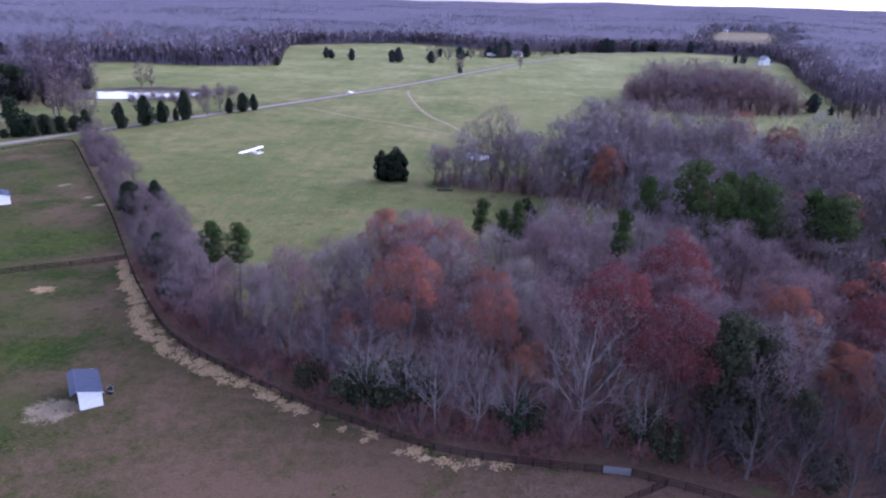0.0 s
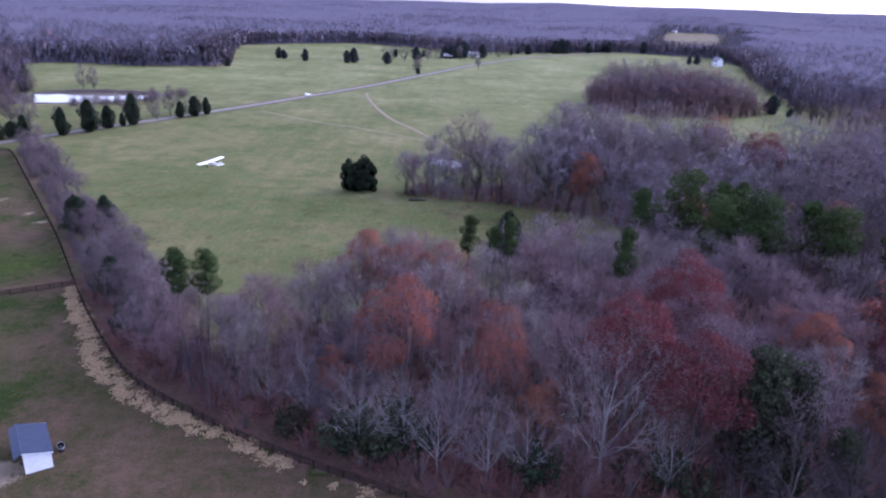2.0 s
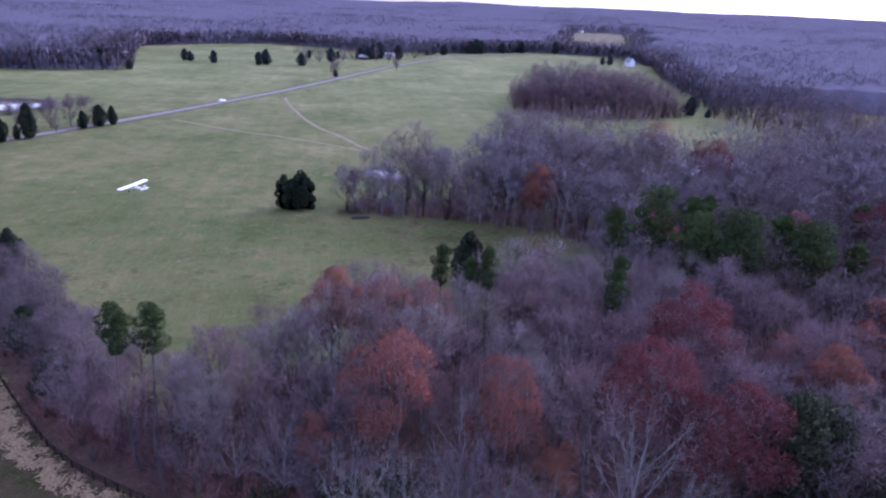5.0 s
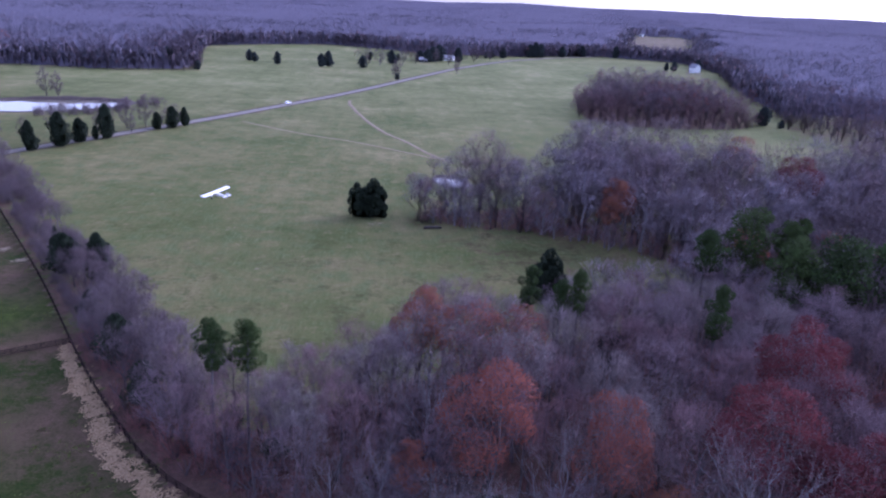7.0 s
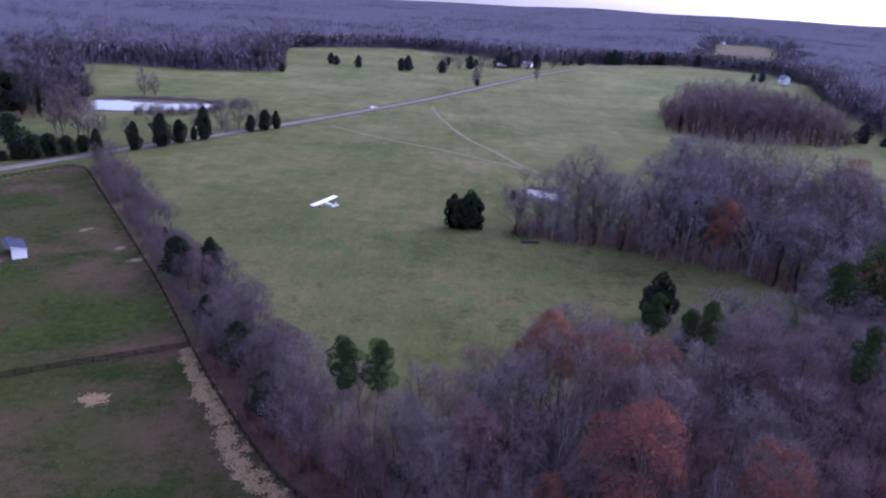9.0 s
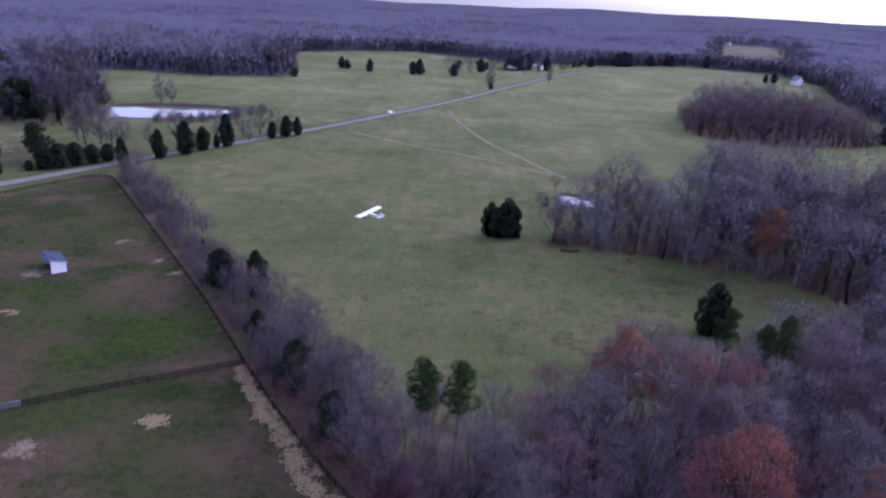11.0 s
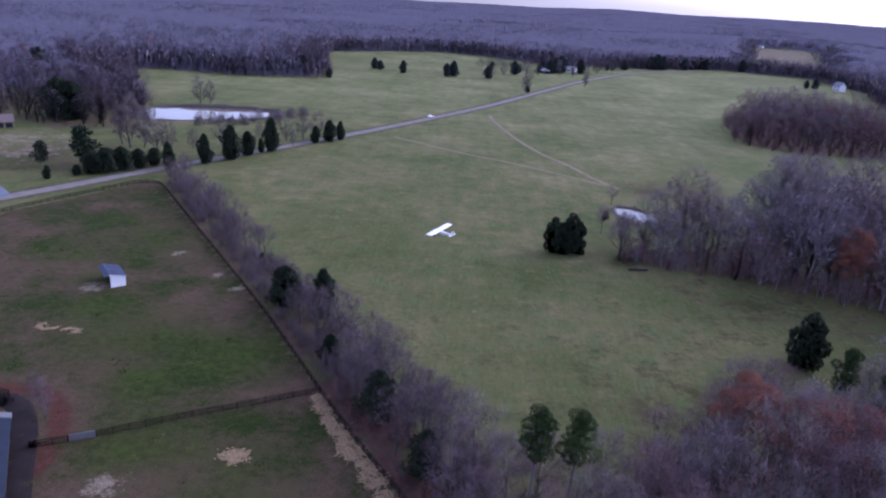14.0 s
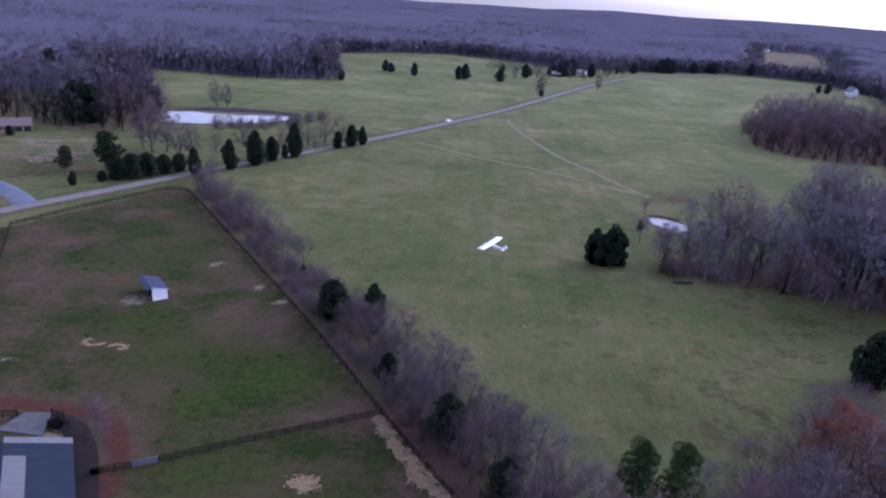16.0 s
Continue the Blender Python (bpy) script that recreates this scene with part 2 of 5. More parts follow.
def ground_material():
    m, nt, b = nodes_of("pasture_ground")
    p = place(nt)
    big, mid, tuft, fine = noise_node(nt, 0.02, 4, 0.6, p), noise_node(nt, 0.11, 5, 0.65, p), noise_node(nt, 0.55, 5, 0.7, p), noise_node(nt, 2.4, 4, 0.7, p)
    at = [nt.nodes.new("ShaderNodeAttribute") for _ in range(2)]
    at[0].attribute_name, at[1].attribute_name = "cover_a", "cover_b"
    sep = [nt.nodes.new("ShaderNodeSeparateColor") for _ in range(2)]
    for a, s in zip(at, sep):
        nt.links.new(a.outputs["Color"], s.inputs[0])

    def blend(*pairs):
        out = 0.0
        for v, w in pairs:
            out = mathn(nt, "ADD", mathn(nt, "MULTIPLY", v, w), out)
        return out

    rows = nt.nodes.new("ShaderNodeMapping")
    rows.inputs["Rotation"].default_value = (0, 0, radians(-33))
    rows.inputs["Scale"].default_value = (0.22, 0.02, 0.1)
    nt.links.new(p, rows.inputs["Vector"])
    streak = noise_node(nt, 1.0, 4, 0.6, rows.outputs[0])
    comb = nt.nodes.new("ShaderNodeMapping")
    comb.inputs["Rotation"].default_value = (0, 0, radians(-52))
    comb.inputs["Scale"].default_value = (1.1, 0.22, 0.5)
    nt.links.new(p, comb.inputs["Vector"])
    blades = noise_node(nt, 1.0, 5, 0.7, comb.outputs[0])
    mottle = blend((big, 0.36), (mid, 0.26), (tuft, 0.10), (blades, 0.17), (streak, 0.11))
    grass = ramp(nt, mottle, [(0.40, (0.058, 0.078, 0.022)), (0.47, (0.094, 0.104, 0.036)), (0.54, (0.138, 0.130, 0.054)), (0.62, (0.212, 0.178, 0.092))])
    broad = noise_node(nt, 0.05, 3, 0.5, p)
    patch = noise_node(nt, 0.19, 4, 0.6, p)
    grass = mixc(nt, ramp(nt, blend((patch, 0.7), (blades, 0.3)), [(0.50, (0.0,)), (0.60, (0.75,))]), grass, ramp(nt, blades, [(0.35, (0.070, 0.096, 0.034)), (0.65, (0.118, 0.135, 0.056))]))
    grass = mixc(nt, ramp(nt, blend((patch, 0.55), (blades, 0.45)), [(0.38, (0.7,)), (0.46, (0.0,))]), grass, ramp(nt, blades, [(0.35, (0.120, 0.108, 0.045)), (0.65, (0.235, 0.200, 0.110))]))
    # distance haze put into the grass: the far pasture turns paler
    paled = mathn(nt, "MULTIPLY", at[0].outputs["Alpha"], ramp(nt, blend((big, 0.5), (mid, 0.3), (blades, 0.2)), [(0.36, (0.55,)), (0.6, (1.0,))]))
    grass = mixc(nt, paled, grass, ramp(nt, mottle, [(0.42, (0.118, 0.138, 0.050)), (0.52, (0.172, 0.182, 0.076)), (0.60, (0.235, 0.218, 0.110))]))
    bare = mathn(nt, "MULTIPLY", mathn(nt, "SUBTRACT", sep[1].outputs[2], 1.2, True), 0.2)
    patchy = blend((bare, 1.0), (broad, 0.36), (mid, 0.24), (tuft, 0.28), (fine, 0.12))
    worn = ramp(nt, patchy, [(0.40, (0.021, 0.036, 0.008)), (0.45, (0.034, 0.042, 0.013)), (0.50, (0.060, 0.050, 0.025)), (0.58, (0.096, 0.064, 0.042))])

    def over(base, weight, colour, lo=0.35, hi=0.65):
        edge = mathn(nt, "SUBTRACT", blend((mid, 0.4), (tuft, 0.35), (fine, 0.25)), 0.5)
        gate = mathn(nt, "MULTIPLY", weight, 3.0, True)
        soft = mathn(nt, "ADD", weight, mathn(nt, "MULTIPLY", mathn(nt, "MULTIPLY", edge, 4.5), gate))
        return mixc(nt, ramp(nt, soft, [(lo, (0.0,)), (hi, (1.0,))]), base, colour)

    col = over(grass, sep[1].outputs[2], worn, 0.3, 0.75)
    col = over(col, sep[0].outputs[2], ramp(nt, tuft, [(0.35, (0.023, 0.041, 0.006)), (0.65, (0.049, 0.068, 0.014))]), 0.25, 1.0)
    col = over(col, sep[1].outputs[1], ramp(nt, tuft, [(0.3, (0.074, 0.048, 0.036)), (0.7, (0.124, 0.081, 0.061))]))
    col = over(col, sep[0].outputs[0], ramp(nt, tuft, [(0.3, (0.150, 0.120, 0.078)), (0.7, (0.230, 0.190, 0.132))]))
    col = over(col, sep[1].outputs[0], ramp(nt, tuft, [(0.3, (0.060, 0.025, 0.017)), (0.7, (0.100, 0.044, 0.031))]))
    col = over(col, sep[0].outputs[1], ramp(nt, tuft, [(0.3, (0.170, 0.116, 0.062)), (0.7, (0.370, 0.280, 0.155))]))
    col = mixc(nt, 0.5, col, ramp(nt, fine, [(0.3, (0.4,)), (0.65, (1.0,))]), "MULTIPLY")
    nt.links.new(col, b.inputs["Base Color"])
    b.inputs["Roughness"].default_value = 0.9
    b.inputs["Specular IOR Level"].default_value = 0.03
    bump(nt, b, tuft, 0.6, 0.3)
    return m


def road_material(name, dark, light):
    m, nt, b = nodes_of(name)
    p = place(nt)
    col = ramp(nt, noise_node(nt, 0.25, 5, 0.6, p), [(0.3, dark), (0.7, light)])
    col = mixc(nt, 0.35, col, ramp(nt, noise_node(nt, 9.0, 3, 0.6, p), [(0.3, (0.5,)), (0.7, (1.0,))]), "MULTIPLY")
    nt.links.new(col, b.inputs["Base Color"])
    b.inputs["Roughness"].default_value = 0.95
    b.inputs["Specular IOR Level"].default_value = 0.08
    return m


def water_material():
    m, nt, b = nodes_of("pond_water")
    b.inputs["Base Color"].default_value = (0.165, 0.150, 0.112, 1)
    b.inputs["Roughness"].default_value = 0.04
    b.inputs["IOR"].default_value = 1.33
    bump(nt, b, noise_node(nt, 0.8, 2, 0.5, place(nt)), 0.05, 0.05)
    return m


GROUND, ASPHALT, WATER = ground_material(), road_material("worn_asphalt", (0.150, 0.136, 0.114), (0.210, 0.192, 0.164)), water_material()
DRIVE = road_material("pale_drive_asphalt", (0.109, 0.122, 0.146), (0.163, 0.177, 0.204))
LANE = road_material("dark_gravel", (0.018, 0.014, 0.013), (0.032, 0.024, 0.023))
VERGE = road_material("dry_verge", (0.056, 0.050, 0.032), (0.105, 0.088, 0.058))
TRACK = road_material("trodden_earth", (0.150, 0.120, 0.072), (0.225, 0.186, 0.120))
BANK = plain("pond_bank_soil", (0.068, 0.051, 0.042), 0.95, 0.8, 0.5)


# ---- mesh helpers ----
def mesh_of(name, V, F, mats, tint=None, idx=None, smooth=False, crown=None):
    """A mesh from arrays: F holds triangles or quads."""
    V, F = np.asarray(V, float), np.asarray(F, int)
    me = bpy.data.meshes.new(name)
    n, k = F.shape
    me.vertices.add(len(V))
    me.vertices.foreach_set("co", V.ravel())
    me.loops.add(n * k)
    me.loops.foreach_set("vertex_index", F.ravel())
    me.polygons.add(n)
    me.polygons.foreach_set("loop_start", np.arange(n) * k)
    for m in mats if isinstance(mats, (list, tuple)) else [mats]:
        me.materials.append(m)
    if idx is not None:
        me.polygons.foreach_set("material_index", np.asarray(idx, int))
    if tint is not None:
        a = me.attributes.new("tint", "FLOAT", "POINT")
        a.data.foreach_set("value", np.asarray(tint, float))
    if crown is not None:
        a = me.attributes.new("crown", "FLOAT_VECTOR", "POINT")
        a.data.foreach_set("vector", np.asarray(crown, float).ravel())
    if smooth:
        me.polygons.foreach_set("use_smooth", np.ones(n, bool))
    me.update(calc_edges=True)
    return me


def part(name, data, material=None, parent=None, label="", m=None):
    """Links a bmesh or a mesh as one mesh object under a thing or part."""
    if isinstance(data, bmesh.types.BMesh):
        me = bpy.data.meshes.new(name)
        data.to_mesh(me)
        data.free()
        me.materials.append(material)
        data = me
    ob = new(name, data)
    if parent is not None:
        ob.parent = parent
    if m is not None:
        ob.matrix_basis = m
    if label:
        ob["label"] = label
    return ob


def thing(name, label, category, m=None, group="", kind=""):
    ob = new(name)
    ob.empty_display_size = 0.3
    if m is not None:
        ob.matrix_basis = m
    return tagged(ob, label, category, group, kind)


def box(bm, x0, y0, z0, x1, y1, z1, bevel=0.0):
    g = bmesh.ops.create_cube(bm, size=1.0)
    for v in g["verts"]:
        v.co = Vector((x0 + (v.co.x + 0.5) * (x1 - x0), y0 + (v.co.y + 0.5) * (y1 - y0), z0 + (v.co.z + 0.5) * (z1 - z0)))
    if bevel:
        es = list({e for v in g["verts"] for e in v.link_edges})
        bmesh.ops.bevel(bm, geom=es, offset=bevel, segments=1, affect="EDGES")
    return bm


def boxed(*a, **k):
    return box(bmesh.new(), *a, **k)


def prism(bm, pts, axis_from, axis_to):
    """Extrudes an outline of (u, z) points along y."""
    a = [bm.verts.new((u, axis_from, z)) for u, z in pts]
    b = [bm.verts.new((u, axis_to, z)) for u, z in pts]
    n = len(pts)
    bm.faces.new(a[::-1]), bm.faces.new(b)
    for i in range(n):
        bm.faces.new((a[i], a[(i + 1) % n], b[(i + 1) % n], b[i]))
    bmesh.ops.recalc_face_normals(bm, faces=bm.faces)
    return bm


def loft(sections, cap=True):
    """Skins rings of equal length."""
    bm = bmesh.new()
    rings = [[bm.verts.new(p) for p in s] for s in sections]
    n = len(rings[0])
    for a, b in zip(rings, rings[1:]):
        for i in range(n):
            bm.faces.new((a[i], a[(i + 1) % n], b[(i + 1) % n], b[i]))
    if cap:
        bm.faces.new(rings[0][::-1]), bm.faces.new(rings[-1])
    bmesh.ops.recalc_face_normals(bm, faces=bm.faces)
    for f in bm.faces:
        f.smooth = True
    return bm


def rod(p, q, r, sides=6):
    p, q = Vector(p), Vector(q)
    t = (q - p).to_track_quat("Z", "Y").to_matrix()
    ring = [t @ Vector((r * math.cos(6.2832 * i / sides), r * math.sin(6.2832 * i / sides), 0)) for i in range(sides)]
    return loft([[p + c for c in ring], [q + c for c in ring]])


def inside(x, y, poly):
    x, y = np.asarray(x, float), np.asarray(y, float)
    r = np.zeros(x.shape, bool)
    for (x0, y0), (x1, y1) in zip(poly, poly[1:] + poly[:1]):
        c = ((y0 > y) != (y1 > y)) & (x < (x1 - x0) * (y - y0) / ((y1 - y0) or 1e-9) + x0)
        r ^= c
    return r


def away(x, y, line):
    """Distance to a polyline."""
    d = np.full(np.shape(x), 1e9)
    for (x0, y0), (x1, y1) in zip(line, line[1:]):
        dx, dy = x1 - x0, y1 - y0
        s = np.clip(((x - x0) * dx + (y - y0) * dy) / (dx * dx + dy * dy + 1e-9), 0, 1)
        d = np.minimum(d, np.hypot(x - x0 - s * dx, y - y0 - s * dy))
    return d


def smooth_line(pts, step=3.0):
    """A Catmull-Rom curve through the points."""
    P = np.array([pts[0], *pts, pts[-1]], float)
    out = []
    for i in range(1, len(P) - 2):
        a, b, c, d = P[i - 1:i + 3]
        for s in np.arange(0, 1, 1 / max(1, round(np.linalg.norm(c - b) / step))):
            out.append(0.5 * (2 * b + (c - a) * s + (2 * a - 5 * b + 4 * c - d) * s * s + (3 * b - a - 3 * c + d) * s ** 3))
    return [tuple(p) for p in out] + [tuple(P[-1])]


# ---- the plan ----
HEDGE_FENCE = smooth_line([(-177, 290), (-171, 290.5), (-163.3, 281), (-143, 250.5), (-122, 219), (-102.3, 189), (-84.2, 159.5)])
WOOD_FENCE = smooth_line([(-84.2, 159.5), (-75.7, 146), (-66.6, 132.7), (-57.2, 120.5), (-47.5, 112.4), (-29.8, 100.8), (-15.4, 93.3), (-2.7, 87.9), (11.3, 85.6), (20.6, 85.0)])
EAST_FENCE = smooth_line([(24.7, 84.6), (29.0, 83.0), (37.0, 80.0), (52, 74), (75, 66)])
ROAD_FENCE = smooth_line([(-203.5, 241.5), (-197.4, 254.8), (-188, 272.1), (-179, 288), (-177, 290)])
CROSS_FENCE = [(-84.2, 159.5), (-104.7, 148.6), (-117.0, 141.4)]
CROSS_STUB = [(-120.6, 139.6), (-124.7, 137.6)]
BRANCH_FENCE = [(28.9, 82.6), (24.3, 79.7), (8, 69)]
LEFT_FENCE = [(-203.5, 241.5), (-190.6, 216.7), (-174, 187), (-154, 154)]
ROAD = smooth_line([(-250, 196), (-232, 226), (-216, 252.5), (-205.6, 269.5), (-195, 286.6), (-183.5, 306), (-170.4, 326.2), (-121.6, 403.5), (-80.6, 475.7), (-43, 547), (10.5, 664), (54.5, 754.5), (133, 875), (260, 985), (420, 1050)], 6.0)
TRACK_A = smooth_line([(-46, 500), (-44.6, 479.8), (-33.6, 426), (-23, 390), (-12.6, 368), (-4.3, 345), (4, 329)])
TRACK_B = smooth_line([(-98, 409), (-64.4, 380.8), (-38.7, 365), (-16, 346.5), (3, 330)])
SOUTH_WOOD = [(-60, 140), (-52, 121), (-38, 111), (-22, 101.5), (0, 91.5), (21, 89), (38, 85), (76, 71), (170, 50), (225, 120), (225, 300), (162, 287), (138, 273), (111, 254), (99, 268), (90, 280), (88, 301), (71, 309), (49, 292), (30, 268), (14, 258), (-8, 256), (-14, 245),
              (0, 237.5), (19, 233), (36, 226), (54, 212), (62, 192), (40, 172), (23, 166), (10, 158), (-6, 150), (-21, 145), (-35, 134), (-46, 130), (-56, 134)]
HEDGEROW = [(-173, 303), (-166, 290), (-139, 249), (-118, 217.5), (-98.5, 188), (-80, 160), (-62, 133), (-53, 134), (-60.5, 150), (-73.5, 168), (-89, 190), (-108, 220), (-127, 248), (-149, 282), (-157, 294), (-166, 307)]
COPSE = [(102, 475), (101, 452), (112, 441), (132, 434), (160, 434), (198, 444), (210, 468), (212, 530), (190, 568), (145, 566), (112, 525)]
OPEN = [(-700, 60), (-700, 300), (-420, 380), (-310, 400), (-271, 381), (-253, 369), (-228, 384), (-240, 440), (-275, 500), (-336, 598), (-314, 625), (-242, 617), (-180, 637), (-200, 740), (-224, 888), (-160, 950), (-95, 987), (-45, 962),
        (30, 900), (140, 925), (267, 985), (352, 935), (346, 835), (300, 700), (262, 560), (236, 470), (223, 447), (219, 428), (222, 400), (226, 330), (226, 298), (225, 60), (140, -80), (-500, -80)]
CLEARING = [(316, 1020), (345, 1012), (372, 1006), (412, 1030), (428, 1085), (476, 1130), (482, 1240), (536, 1290), (560, 1370), (528, 1410), (508, 1392), (470, 1420), (440, 1370), (428, 1320), (384, 1250), (372, 1160), (330, 1100)]
POND = smooth_line([(-236, 421), (-241, 440), (-232, 452), (-211, 456), (-181, 460), (-170, 454), (-178, 434), (-204, 418.5), (-227, 412), (-236, 421)], 4.0)
SMALL_POND = smooth_line([(-4, 293), (-3, 300.5), (3, 300), (7.5, 295), (8.5, 288), (4, 285), (0, 287.5), (-4, 293)], 2.0)


# ---- ground ----
def height(x, y):
    r = np.hypot(x, y)
    far = np.clip((r - 1500) / 2500, 0, 1)
    hill = 12 * np.clip((y - 1000) / 400, 0, 1) * np.exp(-((x - 0.36 * (y - 1000) - 365) / 260) ** 2) * np.clip((2400 - y) / 700, 0, 1)
    knoll = 6.5 * np.exp(-((x - 290) ** 2 + (y - 748) ** 2) / 4200)
    roll = 7 * np.clip((r - 1450) / 700, 0, 1) * np.sin(0.0088 * r + 1.4 * np.sin(x * 0.0016 + 0.6)) * (0.75 + 0.25 * np.sin(x * 0.004))
    return knoll + roll + far * far * (15 + 10 * np.sin(x * 0.0011 - 1.2) + 6 * np.sin(x * 0.0031 + y * 0.001) + 4 * np.sin(x * 0.0067 + 2.0)) + hill


def make_ground():
    xs = np.concatenate([np.linspace(-4900, -900, 14), np.linspace(-800, -290, 40), np.arange(-280, 130, 2.2), np.linspace(135, 500, 40), np.arange(530, 900, 40), np.linspace(960, 4900, 20)])
    ys = np.concatenate([np.linspace(-1500, -50, 10), np.linspace(-30, 55, 12), np.arange(60, 300, 1.9), np.arange(302, 520, 2.6), np.linspace(530, 1100, 50), np.arange(1125, 1700, 35), np.linspace(1800, 4900, 26)])
    X, Y = np.meshgrid(xs, ys)
    x, y = X.ravel(), Y.ravel()
    V = np.stack([x, y, height(x, y)], 1)
    nx = len(xs)
    i = (np.arange(len(ys) - 1)[:, None] * nx + np.arange(nx - 1)[None]).ravel()
    me = mesh_of("ground", V, np.stack([i, i + 1, i + nx + 1, i + nx], 1), GROUND, smooth=True)

    def blob(cx, cy, r, s=1.0):
        return np.clip(1.15 - np.hypot(x - cx, y - cy) / r, 0, 1) * s

    fence = HEDGE_FENCE + WOOD_FENCE + EAST_FENCE
    paddock = [(-203, 242), (-177, 290), *HEDGE_FENCE[3:], *WOOD_FENCE, *EAST_FENCE, (140, -80), (-500, -80), (-400, 100), (-230, 215)]
    pad = inside(x, y, paddock)
    dirt = np.maximum.reduce([np.clip(0.75 - away(x, y, TRACK_A) / 5, 0, 0.35), blob(-64.5, 94, 5.5), blob(-146.5, 198.6, 4.6, 0.75), 
                              blob(-136.4, 224.5, 2.2), blob(-121, 211.5, 2.2, 0.8), blob(-114, 204, 2.3), blob(-110, 130, 5, 0.5), blob(-158.5, 167.5, 3, 0.7), blob(-55, 200, 2.2, 0.6), blob(-68, 232, 3, 0.45), blob(-26, 240, 4, 0.5), blob(-243, 330, 48, 0.42), blob(-136.5, 145, 3.4, 0.9), blob(-255, 350, 30, 0.5), blob(-8, 238, 4, 0.5), inside(x, y, CLEARING) * 0.6])
    off = away(x, y, fence)
    gap = 0.5 + 0.5 * np.sin(x * 0.55 + 1.2 * np.sin(y * 0.31)) * np.sin(y * 0.41 + 0.7)
    strip = np.clip(1.0 - np.abs(off - 1.9 - 0.5 * np.sin(x * 0.23 + y * 0.31)) / 1.9, 0, 1) * pad * ((y < 160) & (x < 9))
    near_corner = np.clip((y - 112) / 12, 0, 1)
    straw = 0.66 * strip * np.clip(-0.1 + 0.85 * gap + 0.18 * near_corner + 0.35 * np.sin(0.9 * x + 0.5 * y), 0, 1.15)
    straw = np.maximum.reduce([straw, blob(-93.5, 139.4, 2.5, 1.1), blob(-146.2, 177.8, 2.2, 0.3), blob(-140, 176.3, 1.8, 0.3), blob(-113.6, 203.8, 1.5, 0.6), blob(-63, 118, 1.0, 0.8)])
    lush = np.maximum.reduce([blob(-92, 132, 16, 0.55), blob(-118, 160, 14, 0.8), blob(-95, 178, 12, 0.8), blob(-140, 188, 14, 0.7), blob(-165, 220, 14, 0.7), blob(-80, 112, 9, 0.8), blob(-55, 108, 8, 0.4), blob(-40, 88, 10, 0.25), blob(-86, 124, 14, 0.5), blob(-104, 172, 18, 0.8), blob(-128, 178, 22, 0.7), blob(-150, 205, 10, 0.55), blob(-108, 140, 14, 0.75), blob(-72, 96, 8, 0.5), blob(-72, 88, 7, 0.5), blob(-60, 206, 15, 0.25), blob(-38, 225, 25, 0.45), blob(-20, 215, 25, 0.35), blob(20, 220, 20, 0.4), blob(-160, 250, 14, 0.4), blob(-150, 235, 40, 0.5), 0.3 * np.clip((300 - y) / 110, 0, 1) * ~pad * (x < 20), blob(-95, 240, 50, 0.42) * ~pad])
    clay = np.maximum.reduce([np.clip(1.2 - away(x, y, [(-120.9, 122), (-121.8, 131), (-123.2, 141), (-127, 148.3), (-132.4, 153), (-150, 154.3)]) / 2.3, 0, 1.0), blob(-120, 115, 5)])
    deep = np.clip(0.5 + away(x, y, SOUTH_WOOD + SOUTH_WOOD[:1]) / 7, 0, 1)
    wood = np.maximum.reduce([inside(x, y, SOUTH_WOOD) * deep * np.where(y > 190, 0.6, 1.3), inside(x, y, HEDGEROW) * 0.45,  ~inside(x, y, OPEN) * (np.hypot(x, y) < 1600) * np.where(y > 320, 0.5, 1.0), inside(x, y, COPSE) * 0.7, blob(26, 76, 36, 0.6) * pad, np.clip(1.3 - away(x, y, WOOD_FENCE + EAST_FENCE) / 6, 0, 1) * ~pad, np.clip(1.2 - away(x, y, HEDGE_FENCE) / 4, 0, 0.7) * ~pad]).astype(float)
    wood = np.where(inside(x, y, CLEARING), 0, wood)
    # outside the paddock, worn rises towards the near field and darkens it
    worn = np.where(pad, 1.2 + 0.36 * np.clip((x + 78) / 55, 0, 1) * np.clip((128 - y) / 30, 0, 1), 0.25 * np.clip((330 - y) / 130, 0, 1))
    # broad blobs round y 165-215: brownish grass, and lens vignetting painted as darker ground
    worn = np.maximum.reduce([worn, np.clip(1.0 - away(x, y, ROAD) / 9, 0, 0.8), inside(x, y, CLEARING) * 0.9, blob(-235, 320, 45, 0.75), blob(15, 330, 20, 0.7), blob(30, 335, 30, 0.5), blob(20, 215, 45, 0.5), blob(-15, 180, 60, 0.3), blob(-20, 165, 30, 0.45)])
    # weight of the painted haze, rising with distance over the pasture
    paled = np.clip((y - 300 + 0.25 * x) / 260, 0, 1) * (0.85 + 0.15 * np.sin(x * 0.013 + 1.5 * np.sin(y * 0.008)))
    for nm, ch, extra in (("cover_a", (dirt, straw, lush), paled), ("cover_b", (clay, wood, worn), np.ones(len(x)))):
        a = me.attributes.new(nm, "FLOAT_COLOR", "POINT")
        a.data.foreach_set("color", np.stack([*ch, extra], 1).ravel())
    tagged(part("ground", me), "green and brown late autumn pasture with worn patches", "ground", kind="structure")


